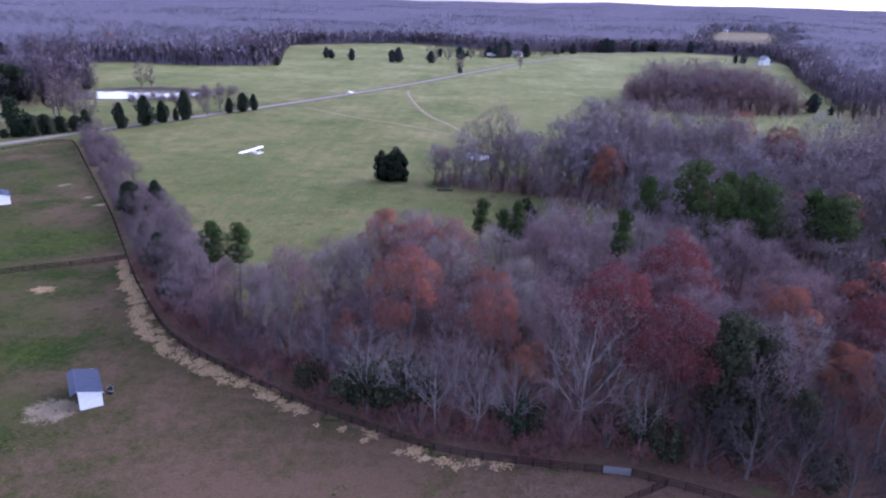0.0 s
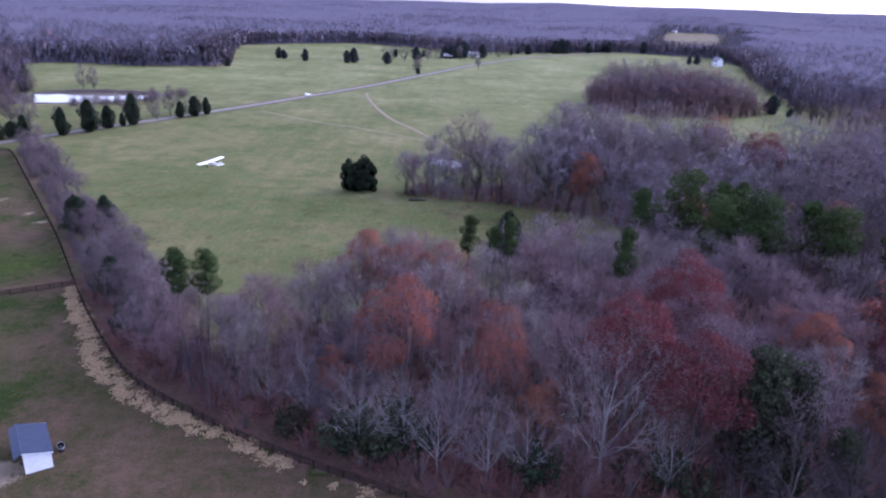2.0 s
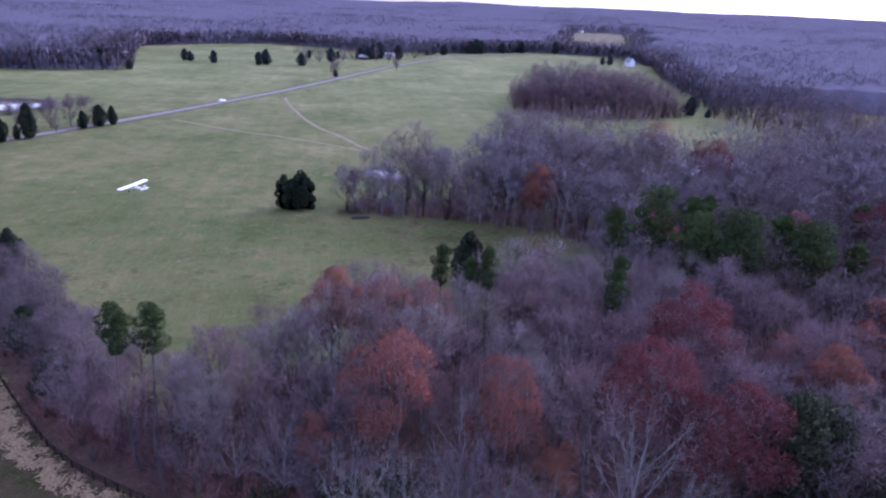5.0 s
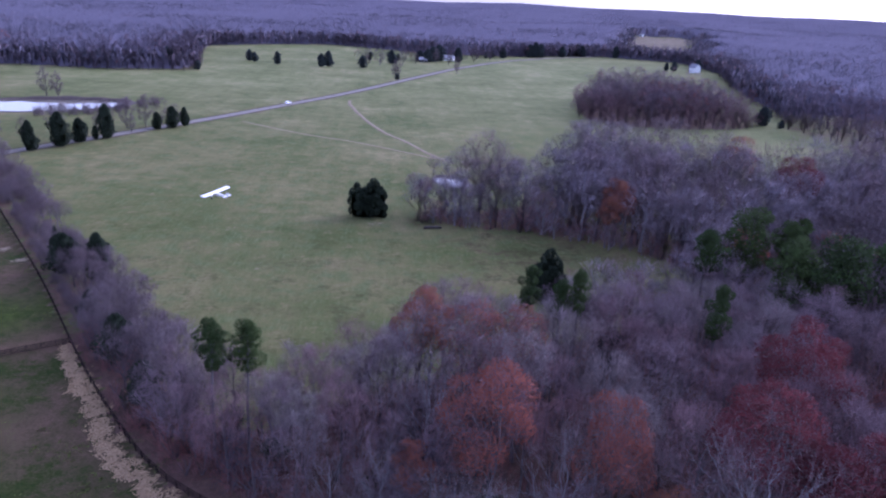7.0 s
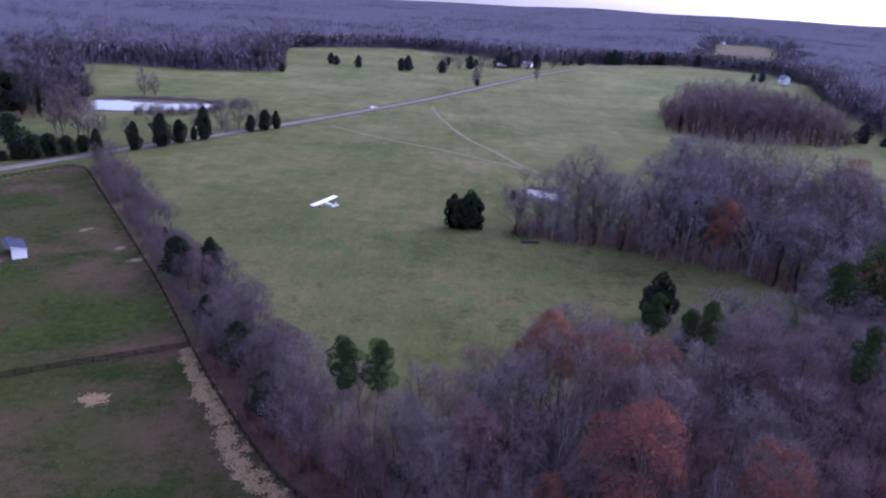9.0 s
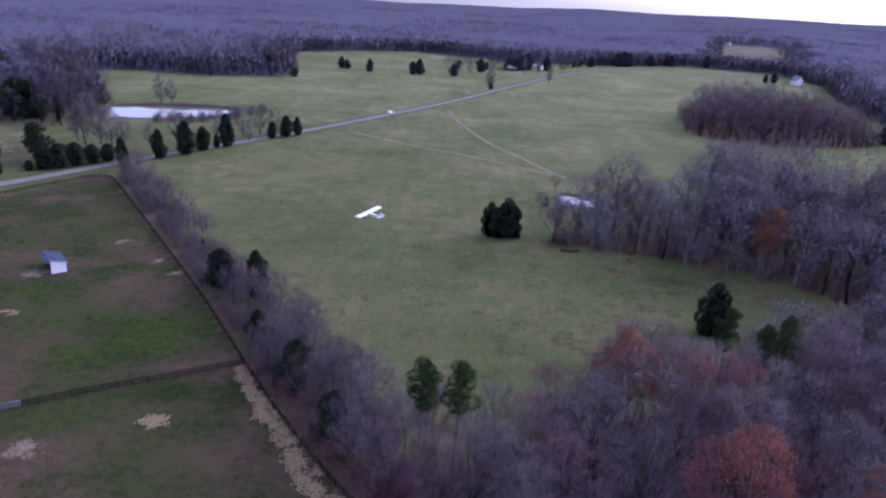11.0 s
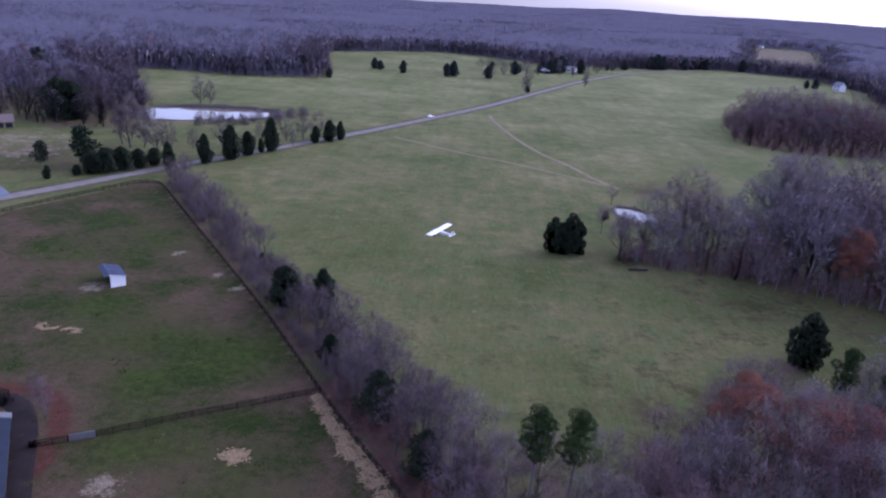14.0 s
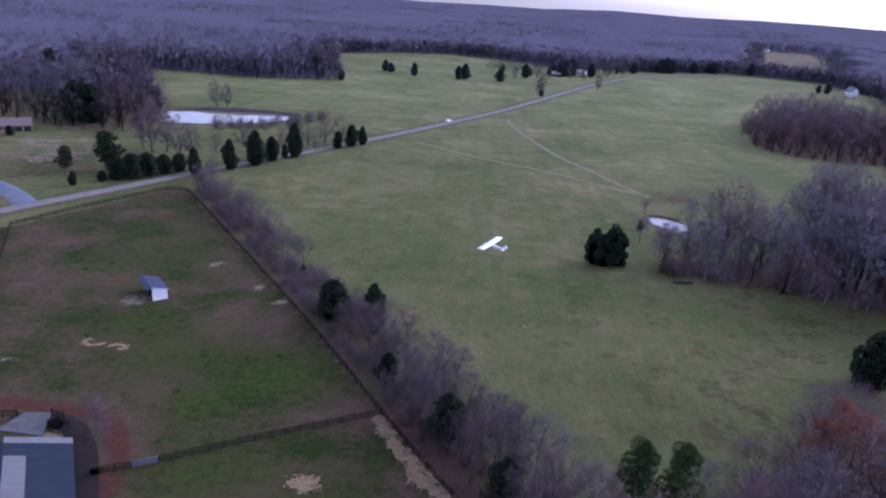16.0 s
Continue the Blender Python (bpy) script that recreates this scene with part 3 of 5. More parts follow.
def ribbon(name, line, width, z, mat, label, category):
    P = np.array(line)
    T = np.gradient(P, axis=0)
    T /= np.linalg.norm(T, axis=1)[:, None]
    N = np.stack([-T[:, 1], T[:, 0]], 1)
    cols = [(-0.5, 0.0), (-0.46, z), (0.0, z + width * 0.008), (0.46, z), (0.5, 0.0)]
    V, k = [], len(cols)
    for p, n in zip(P, N):
        for u, h in cols:
            q = p + n * u * width
            V.append((q[0], q[1], float(height(q[0], q[1])) + h))
    F = [(i * k + j, i * k + j + 1, (i + 1) * k + j + 1, (i + 1) * k + j) for i in range(len(P) - 1) for j in range(k - 1)]
    return tagged(part(name, mesh_of(name, V, [f[::-1] for f in F], mat, smooth=True)), label, category, kind="structure")


make_ground()
ribbon("verge", ROAD, 8.6, 0.03, VERGE, "strip of dry grass and gravel beside the road", "verge")
ribbon("road", ROAD, 5.8, 0.10, ASPHALT, "worn grey asphalt country road", "road")
ribbon("driveway", smooth_line([(-211, 262), (-219, 270), (-229, 278), (-244, 288)]), 7.5, 0.14, DRIVE, "pale asphalt driveway joining the road", "driveway")
ribbon("farm_track", TRACK_A, 2.3, 0.06, TRACK, "narrow bare earth farm track across the pasture", "track")
ribbon("farm_track", TRACK_B[:-2], 1.8, 0.05, TRACK, "faint trodden earth track across the pasture", "track")
ribbon("yard_lane", smooth_line([(-146, 149.5), (-137, 150), (-132.3, 146.3), (-128.2, 140.2), (-123.5, 131.1), (-116, 117.1), (-110, 105.1)]), 4.0, 0.06, LANE, "dark gravel lane round the farm building", "lane")
ribbon("farm_lane", smooth_line([(-214, 247), (-205.5, 233), (-192, 211), (-172, 180)]), 4.5, 0.05, VERGE, "pale gravel farm lane beside the paddock fence", "lane")


def pond(outline, label, rim=1.0):
    top = np.array(outline[:-1])
    c = top.mean(0)
    ob = thing("pond", label, "pond", kind="structure")
    V = [(c[0], c[1], 0.10)] + [(x, y, 0.10) for x, y in top]
    n = len(top)
    F = [(0, 1 + i, 1 + (i + 1) % n) for i in range(n)]
    me = mesh_of("water", V, F, WATER)
    part("water", me, parent=ob)
    V, F = [], []
    for i, p in enumerate(top):
        o = p - c
        o = o / np.linalg.norm(o)
        h = rim * (0.35 + 1.9 * max(0.0, o[1]) + 0.25 * math.sin(i * 1.7))
        for w, z in ((-0.6, 0.02), (0.4 * rim, 0.12 + h * 0.4), (1.8 * rim, h), (4.2 * rim, 0.0)):
            V.append((*(p + o * w), z))
    for i in range(n):
        for j in range(3):
            F.append((i * 4 + j, i * 4 + j + 1, (i + 1) % n * 4 + j + 1, (i + 1) % n * 4 + j))
    part("bank", mesh_of("bank", V, F, BANK, smooth=True), parent=ob, label="bare brown earth bank")


pond(POND, "farm pond reflecting the white sky, with a dark bank")
pond(SMALL_POND, "small woodland pond reflecting the white sky", 0.4)


# ---- trees ----
class Geo:
    """Triangles gathered piece by piece, with the outward direction of the mass they belong to."""

    def __init__(self):
        self.V, self.F, self.N, self.n = [], [], [], 0

    def add(self, V, F, N=None):
        V, F = np.asarray(V, float), np.asarray(F, int)
        self.V.append(V), self.F.append(F + self.n)
        self.N.append(np.zeros_like(V) if N is None else N)
        self.n += len(V)

    def arrays(self):
        return np.concatenate(self.V), np.concatenate(self.F)

    def mass(self):
        return np.concatenate(self.N)


def unit(v):
    return v / (np.linalg.norm(v, axis=-1, keepdims=True) + 1e-9)


def tube(g, P, R, sides):
    P = np.asarray(P, float)
    T = np.gradient(P, axis=0)
    T /= np.linalg.norm(T, axis=1)[:, None] + 1e-9
    U = np.cross(T, (0.31, 0.87, 0.11))
    U /= np.linalg.norm(U, axis=1)[:, None] + 1e-9
    W = np.cross(T, U)
    a = np.arange(sides) * 2 * np.pi / sides
    V = (P[:, None] + np.asarray(R)[:, None, None] * (np.cos(a)[None, :, None] * U[:, None] + np.sin(a)[None, :, None] * W[:, None])).reshape(-1, 3)
    F = []
    for i in range(len(P) - 1):
        for j in range(sides):
            p, q = i * sides + j, i * sides + (j + 1) % sides
            F += [(p, q, q + sides), (p, q + sides, p + sides)]
    g.add(V, F)


def slivers(g, rng, P, D, L, w, N=None):
    """Thin tapering twigs from P along D."""
    n = len(P)
    D = unit(D)
    S = unit(np.cross(D, rng.normal(size=(n, 3))))
    L, w = np.broadcast_to(L, n)[:, None], np.broadcast_to(w, n)[:, None]
    V = np.stack([P - S * w / 2, P + S * w / 2, P + D * L], 1).reshape(-1, 3)
    g.add(V, np.arange(3 * n).reshape(n, 3), None if N is None else np.repeat(N, 3, 0))


def leaves(g, rng, P, size, out=None, stretch=1.0, N=None):
    n = len(P)
    A = unit(rng.normal(size=(n, 3)) if out is None else out + rng.normal(size=(n, 3)) * 0.6)
    B = unit(np.cross(A, rng.normal(size=(n, 3))))
    s = size * rng.uniform(0.6, 1.3, (n, 1))
    V = np.stack([P - B * s * 0.5, P + B * s * 0.5, P + A * s * stretch], 1).reshape(-1, 3)
    g.add(V, np.arange(3 * n).reshape(n, 3), None if N is None else np.repeat(N, 3, 0))


def bare_tree(rng, H, R, base=0.3, lobes=11, subs=5, twigs=1400, tw=0.05, foliage=0, leaf=0.4, sides=5, low=0.35, lift=0.45, stout=1.0):
    """A trunk that forks into limbs, each ending in a rounded lobe of branches and twigs, and leaves still hanging on."""
    wood, fine, leafy = Geo(), Geo(), Geo()
    zb = H * base
    cz = zb + (H - zb) * lift
    up, down = H - cz, cz - zb
    mid = np.array([0, 0, cz])
    k = 7 if sides > 3 else 3
    z = np.linspace(0, cz + 0.3 * up, k)
    wob = np.cumsum(rng.normal(0, 0.011 * H, (k, 2)), 0)
    trunk = np.column_stack([wob - wob[0], z])
    rad = stout * (0.011 * H + 0.06) * (1 - 0.8 * (z / z[-1])) * np.where(z == 0, 1.35, 1)
    tube(wood, trunk, rad, sides)
    C, r, az = [], [], rng.uniform(0, 6.28)
    for i in range(lobes):
        v = np.clip(1 - (i + rng.uniform(0.2, 0.8)) / lobes * (1 + low), -1, 1)
        az += 2.4 + rng.normal(0, 0.3)
        h = math.sqrt(1 - v * v)
        s = rng.uniform(0.52, 0.78)
        C.append((R * s * h * math.cos(az), R * s * h * math.sin(az), cz + (up if v > 0 else down) * v * s * 1.02))
        r.append(R * rng.uniform(0.34, 0.52))
    C, r = np.array(C), np.array(r)
    SP, SQ = [], []
    for c, q in zip(C, r):
        reach = math.hypot(c[0], c[1])
        hz = np.clip(c[2] - reach * rng.uniform(0.75, 1.5) - 0.1 * H, zb * 0.8, z[-1] * 0.98)
        p0 = np.array([np.interp(hz, z, trunk[:, 0]), np.interp(hz, z, trunk[:, 1]), hz])
        L = np.linalg.norm(c - p0)
        path = np.array([p0 + (c - p0) * f + np.array([0, 0, -0.32 * L * f * (1 - f)]) + (rng.normal(0, 0.04 * L, 3) if 0 < f < 1 else 0) for f in (0, 0.3, 0.62, 1.0)])
        rl = max(0.04, np.interp(hz, z, rad) * 0.5)
        tube(wood, path, rl * np.array([1, 0.75, 0.5, 0.22]), 4 if sides > 4 else 3)
        for _ in range(subs):
            f = rng.uniform(0.4, 1.0)
            a = np.array([np.interp(f, (0, 0.3, 0.62, 1), path[:, e]) for e in range(3)])
            b = c + unit(rng.normal(size=3) + (c - mid) / R + np.array([0, 0, 0.4])) * q * rng.uniform(0.6, 1.0)
            if sides > 4:
                tube(wood, [a, (a + b) / 2 + rng.normal(0, 0.06, 3) * np.linalg.norm(b - a) - (0, 0, 0.05 * np.linalg.norm(b - a)), b], rl * np.array([0.45, 0.3, 0.1]), 3)
            SP.append(a), SQ.append(b)
    SP, SQ = np.array(SP), np.array(SQ)
    if sides <= 4:
        slivers(wood, rng, SP, SQ - SP, np.linalg.norm(SQ - SP, axis=1), 0.03 * R ** 0.5 + tw * 0.5)

    def lobed(n, lo, hi):
        j = rng.choice(lobes, n, p=r ** 2 / (r ** 2).sum())
        u = unit(rng.normal(size=(n, 3)) + 0.7 * unit(C[j] - mid) + (0, 0, 0.25))
        P = C[j] + u * r[j][:, None] * np.array([1, 1, 0.85]) * rng.uniform(lo, hi, (n, 1))
        return P, u, unit(0.45 * unit((P - mid) / (R, R, up)) + 0.55 * u)

    P, u, N = lobed(twigs, 0.3, 1.02)
    n = twigs // 3
    j = rng.integers(0, len(SP), n)
    P[:n] = SP[j] + (SQ[j] - SP[j]) * rng.uniform(0.2, 1.0, (n, 1))
    slivers(fine, rng, P, u + rng.normal(0, 0.45, (twigs, 3)) + (0, 0, 0.4), rng.uniform(0.5, 1.25, twigs) * H / 17, tw * rng.uniform(0.7, 1.3, twigs), N)
    if foliage:
        P, u, N = lobed(foliage, 0.62, 1.08)
        leaves(leafy, rng, P, leaf, None, 1.0, N)
    return wood, fine, leafy


def lobed_evergreen(rng, H, R, n=3000, size=0.5, lobes=16, point=0.5):
    """Broad dark evergreen: rounded masses of leaves heaped round a stem, open to the ground."""
    wood, leafy = Geo(), Geo()
    tube(wood, [(0, 0, 0), (0, 0, H * 0.5), (0, 0, H * 0.9)], [0.03 * H ** 0.9, 0.02 * H ** 0.9, 0.02], 5)
    az = rng.uniform(0, 6.28)
    C, q = [], []
    for i in range(lobes):
        v = (i + rng.uniform(0.2, 0.8)) / lobes
        az += 2.4 + rng.normal(0, 0.4)
        e = R * (min(1.0, 0.72 + 1.6 * v) if v < 0.4 else 1 - point * ((v - 0.4) / 0.6) ** 1.6 - (1 - point) * ((v - 0.4) / 0.6) ** 5)
        q.append(R * rng.uniform(0.32, 0.46) * (0.6 + 0.4 * e / R))
        C.append((max(0, e - q[-1] * 0.8) * math.cos(az), max(0, e - q[-1] * 0.8) * math.sin(az), q[-1] * 0.9 + v * (H - 1.9 * q[-1])))
    C, q = np.array(C), np.array(q)
    tube(leafy, [(0, 0, 0.04 * H), (0, 0, 0.3 * H), (0, 0, 0.6 * H), (0, 0, 0.88 * H)], [0.55 * R, 0.7 * R, 0.55 * R, 0.1], 8)
    j = rng.choice(lobes, n, p=q ** 2 / (q ** 2).sum())
    u = unit(rng.normal(size=(n, 3)) + 0.5 * unit(C[j] * (1, 1, 0)))
    leaves(leafy, rng, C[j] + u * q[j][:, None] * rng.uniform(0.7, 1.1, (n, 1)) * (1, 1, 1.15), size, u + (0, 0, 0.4), 1.2, u)
    return wood, leafy


def cedar_geo(rng, H, R, n=1500, size=0.5, pointed=1.0, lobes=5):
    wood, leafy = Geo(), Geo()
    tube(wood, [(0, 0, 0), (0, 0, H * 0.5), (0, 0, H * 0.93)], [0.03 * H ** 0.9, 0.02 * H ** 0.9, 0.02], 5)
    u = rng.uniform(0.02, 1, n) ** 0.85
    az = rng.uniform(0, 6.283, n)
    ph = rng.uniform(0, 6.28, 4)
    prof = (1 - np.abs((u - 0.34) / np.where(u > 0.34, 0.665, 0.42)) ** (2.3 - 0.5 * pointed)) ** (0.5 + 0.16 * pointed)
    if pointed < 0:
        prof = (1 - np.abs((u - 0.40) / 0.605) ** 3) ** 0.5
    lump = 1 + 0.21 * np.sin(lobes * az + 5 * u + ph[0]) + 0.16 * np.sin(3 * az - 9 * u + ph[1]) + 0.1 * np.sin(17 * u + 2 * az + ph[2])
    r = R * prof * lump * rng.uniform(0.45, 1.12, n) ** 0.6
    r = r * (1 + 0.22 * np.cos(az - ph[3]) * np.sin(6 * u + ph[1]))
    P = np.column_stack([r * np.cos(az), r * np.sin(az), u * H * 0.97])
    hz, hp = np.linspace(0.02, 0.93, 9), []
    for uu in hz:
        hp.append(R * 0.66 * np.interp(uu, np.sort(u), prof[np.argsort(u)]))
    tube(leafy, np.column_stack([np.zeros(9), np.zeros(9), hz * H * 0.97]), np.maximum(hp, 0.04), 9)
    out = np.column_stack([np.cos(az) * 0.7, np.sin(az) * 0.7, np.full(n, 0.75)])
    leaves(leafy, rng, P, size, out, 1.2, unit(np.column_stack([np.cos(az), np.sin(az), u - 0.2])))
    return wood, leafy


def pine_geo(rng, H, R, clumps=16, per=110, low=0.58, size=0.5):
    wood, leafy = Geo(), Geo()
    bend = rng.normal(0, 0.02 * H, 2)
    trunk = np.array([(0, 0, 0), (bend[0] * 0.3, bend[1] * 0.3, H * 0.4), (bend[0] * 0.8, bend[1] * 0.8, H * 0.75), (bend[0], bend[1], H * 0.97)])
    tube(wood, trunk, [0.013 * H, 0.0105 * H, 0.006 * H, 0.03], 6)
    az = rng.uniform(0, 6)
    for i in range(clumps):
        u = low + (1 - low) * (i + 0.5) / clumps
        az += 2.4 + rng.normal(0, 0.5)
        v = (u - low) / (1 - low)
        e = R * (0.62 + 0.5 * v if v < 0.35 else 0.8 * math.sqrt(1.02 - v) / 0.82) * rng.uniform(0.1, 1.15)
        p0 = np.array([np.interp(u * H, trunk[:, 2], trunk[:, 0]), np.interp(u * H, trunk[:, 2], trunk[:, 1]), u * H - 0.5])
        c = p0 + np.array([math.cos(az) * e, math.sin(az) * e, 0.35 * e * rng.uniform(-0.3, 1.2)])
        tube(wood, [p0, (p0 + c) / 2 + (0, 0, 0.1), c], [0.07, 0.05, 0.02], 3)
        q = rng.normal(size=(per, 3))
        q = q / np.linalg.norm(q, axis=1)[:, None] * rng.uniform(0.35, 1, (per, 1)) ** 0.5
        leaves(leafy, rng, c + q * np.array([1.2, 1.2, 0.8]) * R * rng.uniform(0.26, 0.46), size, q + (0, 0, 0.5), 1.2, unit(0.7 * unit(q) + 0.3 * unit(c - (0, 0, 0.75 * H))))
    for i in range(9):
        u = rng.uniform(min(0.25, 0.6 * low), low)
        a = rng.uniform(0, 6.28)
        slivers(wood, rng, np.array([[bend[0] * u, bend[1] * u, u * H]]), np.array([[math.cos(a), math.sin(a), 0.15]]), rng.uniform(0.8, 2.2), 0.08)
    return wood, leafy


def shrub_geo(rng, H, R, n=500, leaf=0.0, tw=0.04):
    wood, fine = Geo(), Geo()
    stems = 9
    for i in range(stems):
        a, e = rng.uniform(0, 6.28), rng.uniform(0.2, 1)
        tube(wood, [(0.15 * math.cos(a), 0.15 * math.sin(a), 0), (R * 0.35 * e * math.cos(a), R * 0.35 * e * math.sin(a), H * 0.4), (R * 0.7 * e * math.cos(a + 0.2), R * 0.7 * e * math.sin(a + 0.2), H * rng.uniform(0.65, 0.9))], [0.07, 0.05, 0.015], 3)
    q = rng.normal(size=(n, 3))
    q = q / np.linalg.norm(q, axis=1)[:, None] * rng.uniform(0.2, 1, (n, 1)) ** 0.45
    q[:, 2] = np.abs(q[:, 2]) if not leaf else q[:, 2] * 0.5 + 0.5
    P = q * np.array([R, R, H * 0.85]) * (1 + 0.25 * np.sin(q[:, :1] * 7 + q[:, 1:2] * 5)) + (0, 0, H * 0.05)
    if leaf:
        leaves(fine, rng, P, leaf, q + (0, 0, 0.3), 1.1, unit(q))
    else:
        D = q + rng.normal(0, 0.5, (n, 3)) + (0, 0, 0.6)
        slivers(fine, rng, P - D * 0.25, D, rng.uniform(0.6, 1.5, n) * H / 5, tw, unit(q))
    return wood, fine


rng = np.random.default_rng(7)


def proto(name, label, category, pieces, group=""):
    """A tree thing at the origin; pieces: (part name, Geo, material)."""
    ob = thing(name, label, category, group=group)
    for nm, g, mat in pieces:
        if g.n:
            V, F = g.arrays()
            part(nm, mesh_of(nm, V, F, mat, crown=g.mass()), parent=ob)
    return ob


KINDS = []


class Kind:
    """Variants of one kind of tree; the first use places the original, later ones copies."""

    def __init__(self, variants):
        self.v, self.used = variants, [False] * len(variants)
        KINDS.append(self)

    def put(self, x, y, s=1.0, rz=None, sz=None, i=None):
        i = int(rng.integers(0, len(self.v))) if i is None else i
        m = Matrix.LocRotScale((x, y, float(height(x, y))), Euler((0, 0, rng.uniform(0, 6.28) if rz is None else rz)), None)
        ob = self.v[i]
        if self.used[i]:
            ob = copy_thing(ob, m)
        self.used[i] = True
        ob.matrix_basis = m @ Matrix.Diagonal((s, s, sz or s, 1))
        return ob


def kind_of(n, make):
    return Kind([make(i) for i in range(n)])


def mk_bare(i):
    H = 22
    w, f, _ = bare_tree(rng, H, (5.0, 6.4, 5.6, 7.2, 6.0, 7.6, 5.2)[i], (0.36, 0.28, 0.4, 0.3, 0.34, 0.26, 0.42)[i], 12, 6, 2750, 0.058)
    return proto("bare_tree", "bare grey deciduous tree with fine leafless twigs in the wood", "tree", [("trunk", w, BARK), ("crown", f, (TWIG, TWIG, PALETWIG, REDTWIG, TWIG, PALETWIG, REDTWIG)[i])], "trees of the wood")


def mk_pale(i):
    w, f, _ = bare_tree(rng, 18, (6.0, 7.0, 5.4)[i], (0.2, 0.26, 0.24)[i], 17, 6, 1100, 0.04, low=(0.8, 0.45, 0.7)[i], lift=0.42, stout=0.72)
    return proto("pale_bare_tree", "pale grey bare tree with spreading limbs at the wood edge", "tree", [("trunk", w, PALEBARK), ("crown", f, PALETWIG)], "trees of the wood")


def mk_russet(mat, label, n, leafn, R=5.2, base=0.3):
    def f(i):
        w, t, l = bare_tree(rng, 22, R, base, 13, 5, 1300, 0.045, int(leafn * 1.4), 0.18)
        return proto("russet_tree", label, "tree", [("trunk", w, BARK), ("crown", t, REDTWIG), ("foliage", l, mat)], "trees of the wood")
    return kind_of(n, f)


BARE = kind_of(7, mk_bare)
PALE = kind_of(3, mk_pale)
RUSTY = mk_russet(RUST, "tree with rust-red autumn leaves still hanging", 3, 5600, 5.6)
DARKRED = mk_russet(MAROON, "broad oak with dark maroon leaves still hanging", 2, 8000, 5.6)
SPARSE = mk_russet(RUST, "grey-red tree with a thin scatter of rust leaves", 2, 2600, 5.4)
ORANGEY = mk_russet(ORANGE, "tree with faded orange-brown leaves still hanging", 2, 6500, 4.6)


def mk_cedar(i):
    w, l = cedar_geo(rng, 10, [3.2, 2.4, 3.8, 2.8][i], 2200, 0.55, [0.6, 1.3, 0.1, 0.9][i])
    return proto("cedar", "dark green eastern cedar with a dense crown", "tree", [("trunk", w, BARK), ("crown", l, CEDAR)])


CEDARS = kind_of(4, mk_cedar)


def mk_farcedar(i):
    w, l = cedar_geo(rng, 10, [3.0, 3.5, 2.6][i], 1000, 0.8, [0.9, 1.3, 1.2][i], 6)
    return proto("evergreen_tree", "evergreen tree in the far fields, greyed by painted haze", "tree", [("trunk", w, BARK), ("crown", l, HAZECEDAR)])


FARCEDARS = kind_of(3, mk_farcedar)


def mk_pine(i):
    w, l = pine_geo(rng, 22, [3.1, 5.2, 4.6][i], [19, 30, 26][i], [330, 210, 210][i], [0.68, 0.56, 0.52][i], [0.22, 0.3, 0.3][i])
    return proto("pine_tree", "tall pine with a bare trunk and green crown", "tree", [("trunk", w, BARK), ("crown", l, PINE)])


PINES = kind_of(3, mk_pine)


def mk_holly(i):
    w, l = shrub_geo(rng, 5, 2.4, 700, 0.42)
    return proto("evergreen_shrub", "dark green evergreen shrub under the trees", "shrub", [("stem", w, BARK), ("foliage", l, HOLLY)], "understory shrubs")


HOLLIES = kind_of(3, mk_holly)


def mk_thicket(i):
    w, f = shrub_geo(rng, 7, 3.2, 1300, 0, 0.052)
    return proto("bare_shrub", "bare purple-grey thicket shrub of the hedgerow", "shrub", [("stem", w, BARK), ("crown", f, HEDGETWIG)], "hedgerow shrubs")


THICKETS = kind_of(4, mk_thicket)


def mk_small(i):
    w, f, _ = bare_tree(rng, 13, (3.6, 4.2, 3.2, 4.8)[i], 0.16, 10, 5, 1700, 0.05)
    return proto("bare_tree", "small bare tree with upright twigs", "tree", [("trunk", w, BARK), ("crown", f, HEDGETWIG)], "hedgerow trees")


SMALL = kind_of(4, mk_small)


def mk_edge(i):
    w, f, _ = bare_tree(rng, 15, (5.0, 5.8, 4.6, 6.2)[i], 0.12, 13, 6, 2600, 0.045, low=0.6)
    return proto("bare_tree", "bare grey tree with low spreading limbs at the wood edge", "tree", [("trunk", w, BARK), ("crown", f, (TWIG, TWIG, REDTWIG, DUSKTWIG)[i])], "trees of the wood")


EDGES = kind_of(4, mk_edge)


def scatter(poly, gap, tries=60, seed=1, keep=None):
    """Points in a polygon at least gap apart."""
    r = np.random.default_rng(seed)
    P = np.array(poly)
    lo, hi = P.min(0), P.max(0)
    n = int((hi - lo).prod() / gap ** 2 * 3.5)
    C = r.uniform(lo, hi, (n, 2))
    C = C[inside(C[:, 0], C[:, 1], poly)]
    cell, out = {}, []
    for x, y in C:
        k = (int(x // gap), int(y // gap))
        if any((x - a) ** 2 + (y - b) ** 2 < gap * gap for i in (-1, 0, 1) for j in (-1, 0, 1) for a, b in cell.get((k[0] + i, k[1] + j), ())):
            continue
        cell.setdefault(k, []).append((x, y))
        out.append((x, y))
    return out


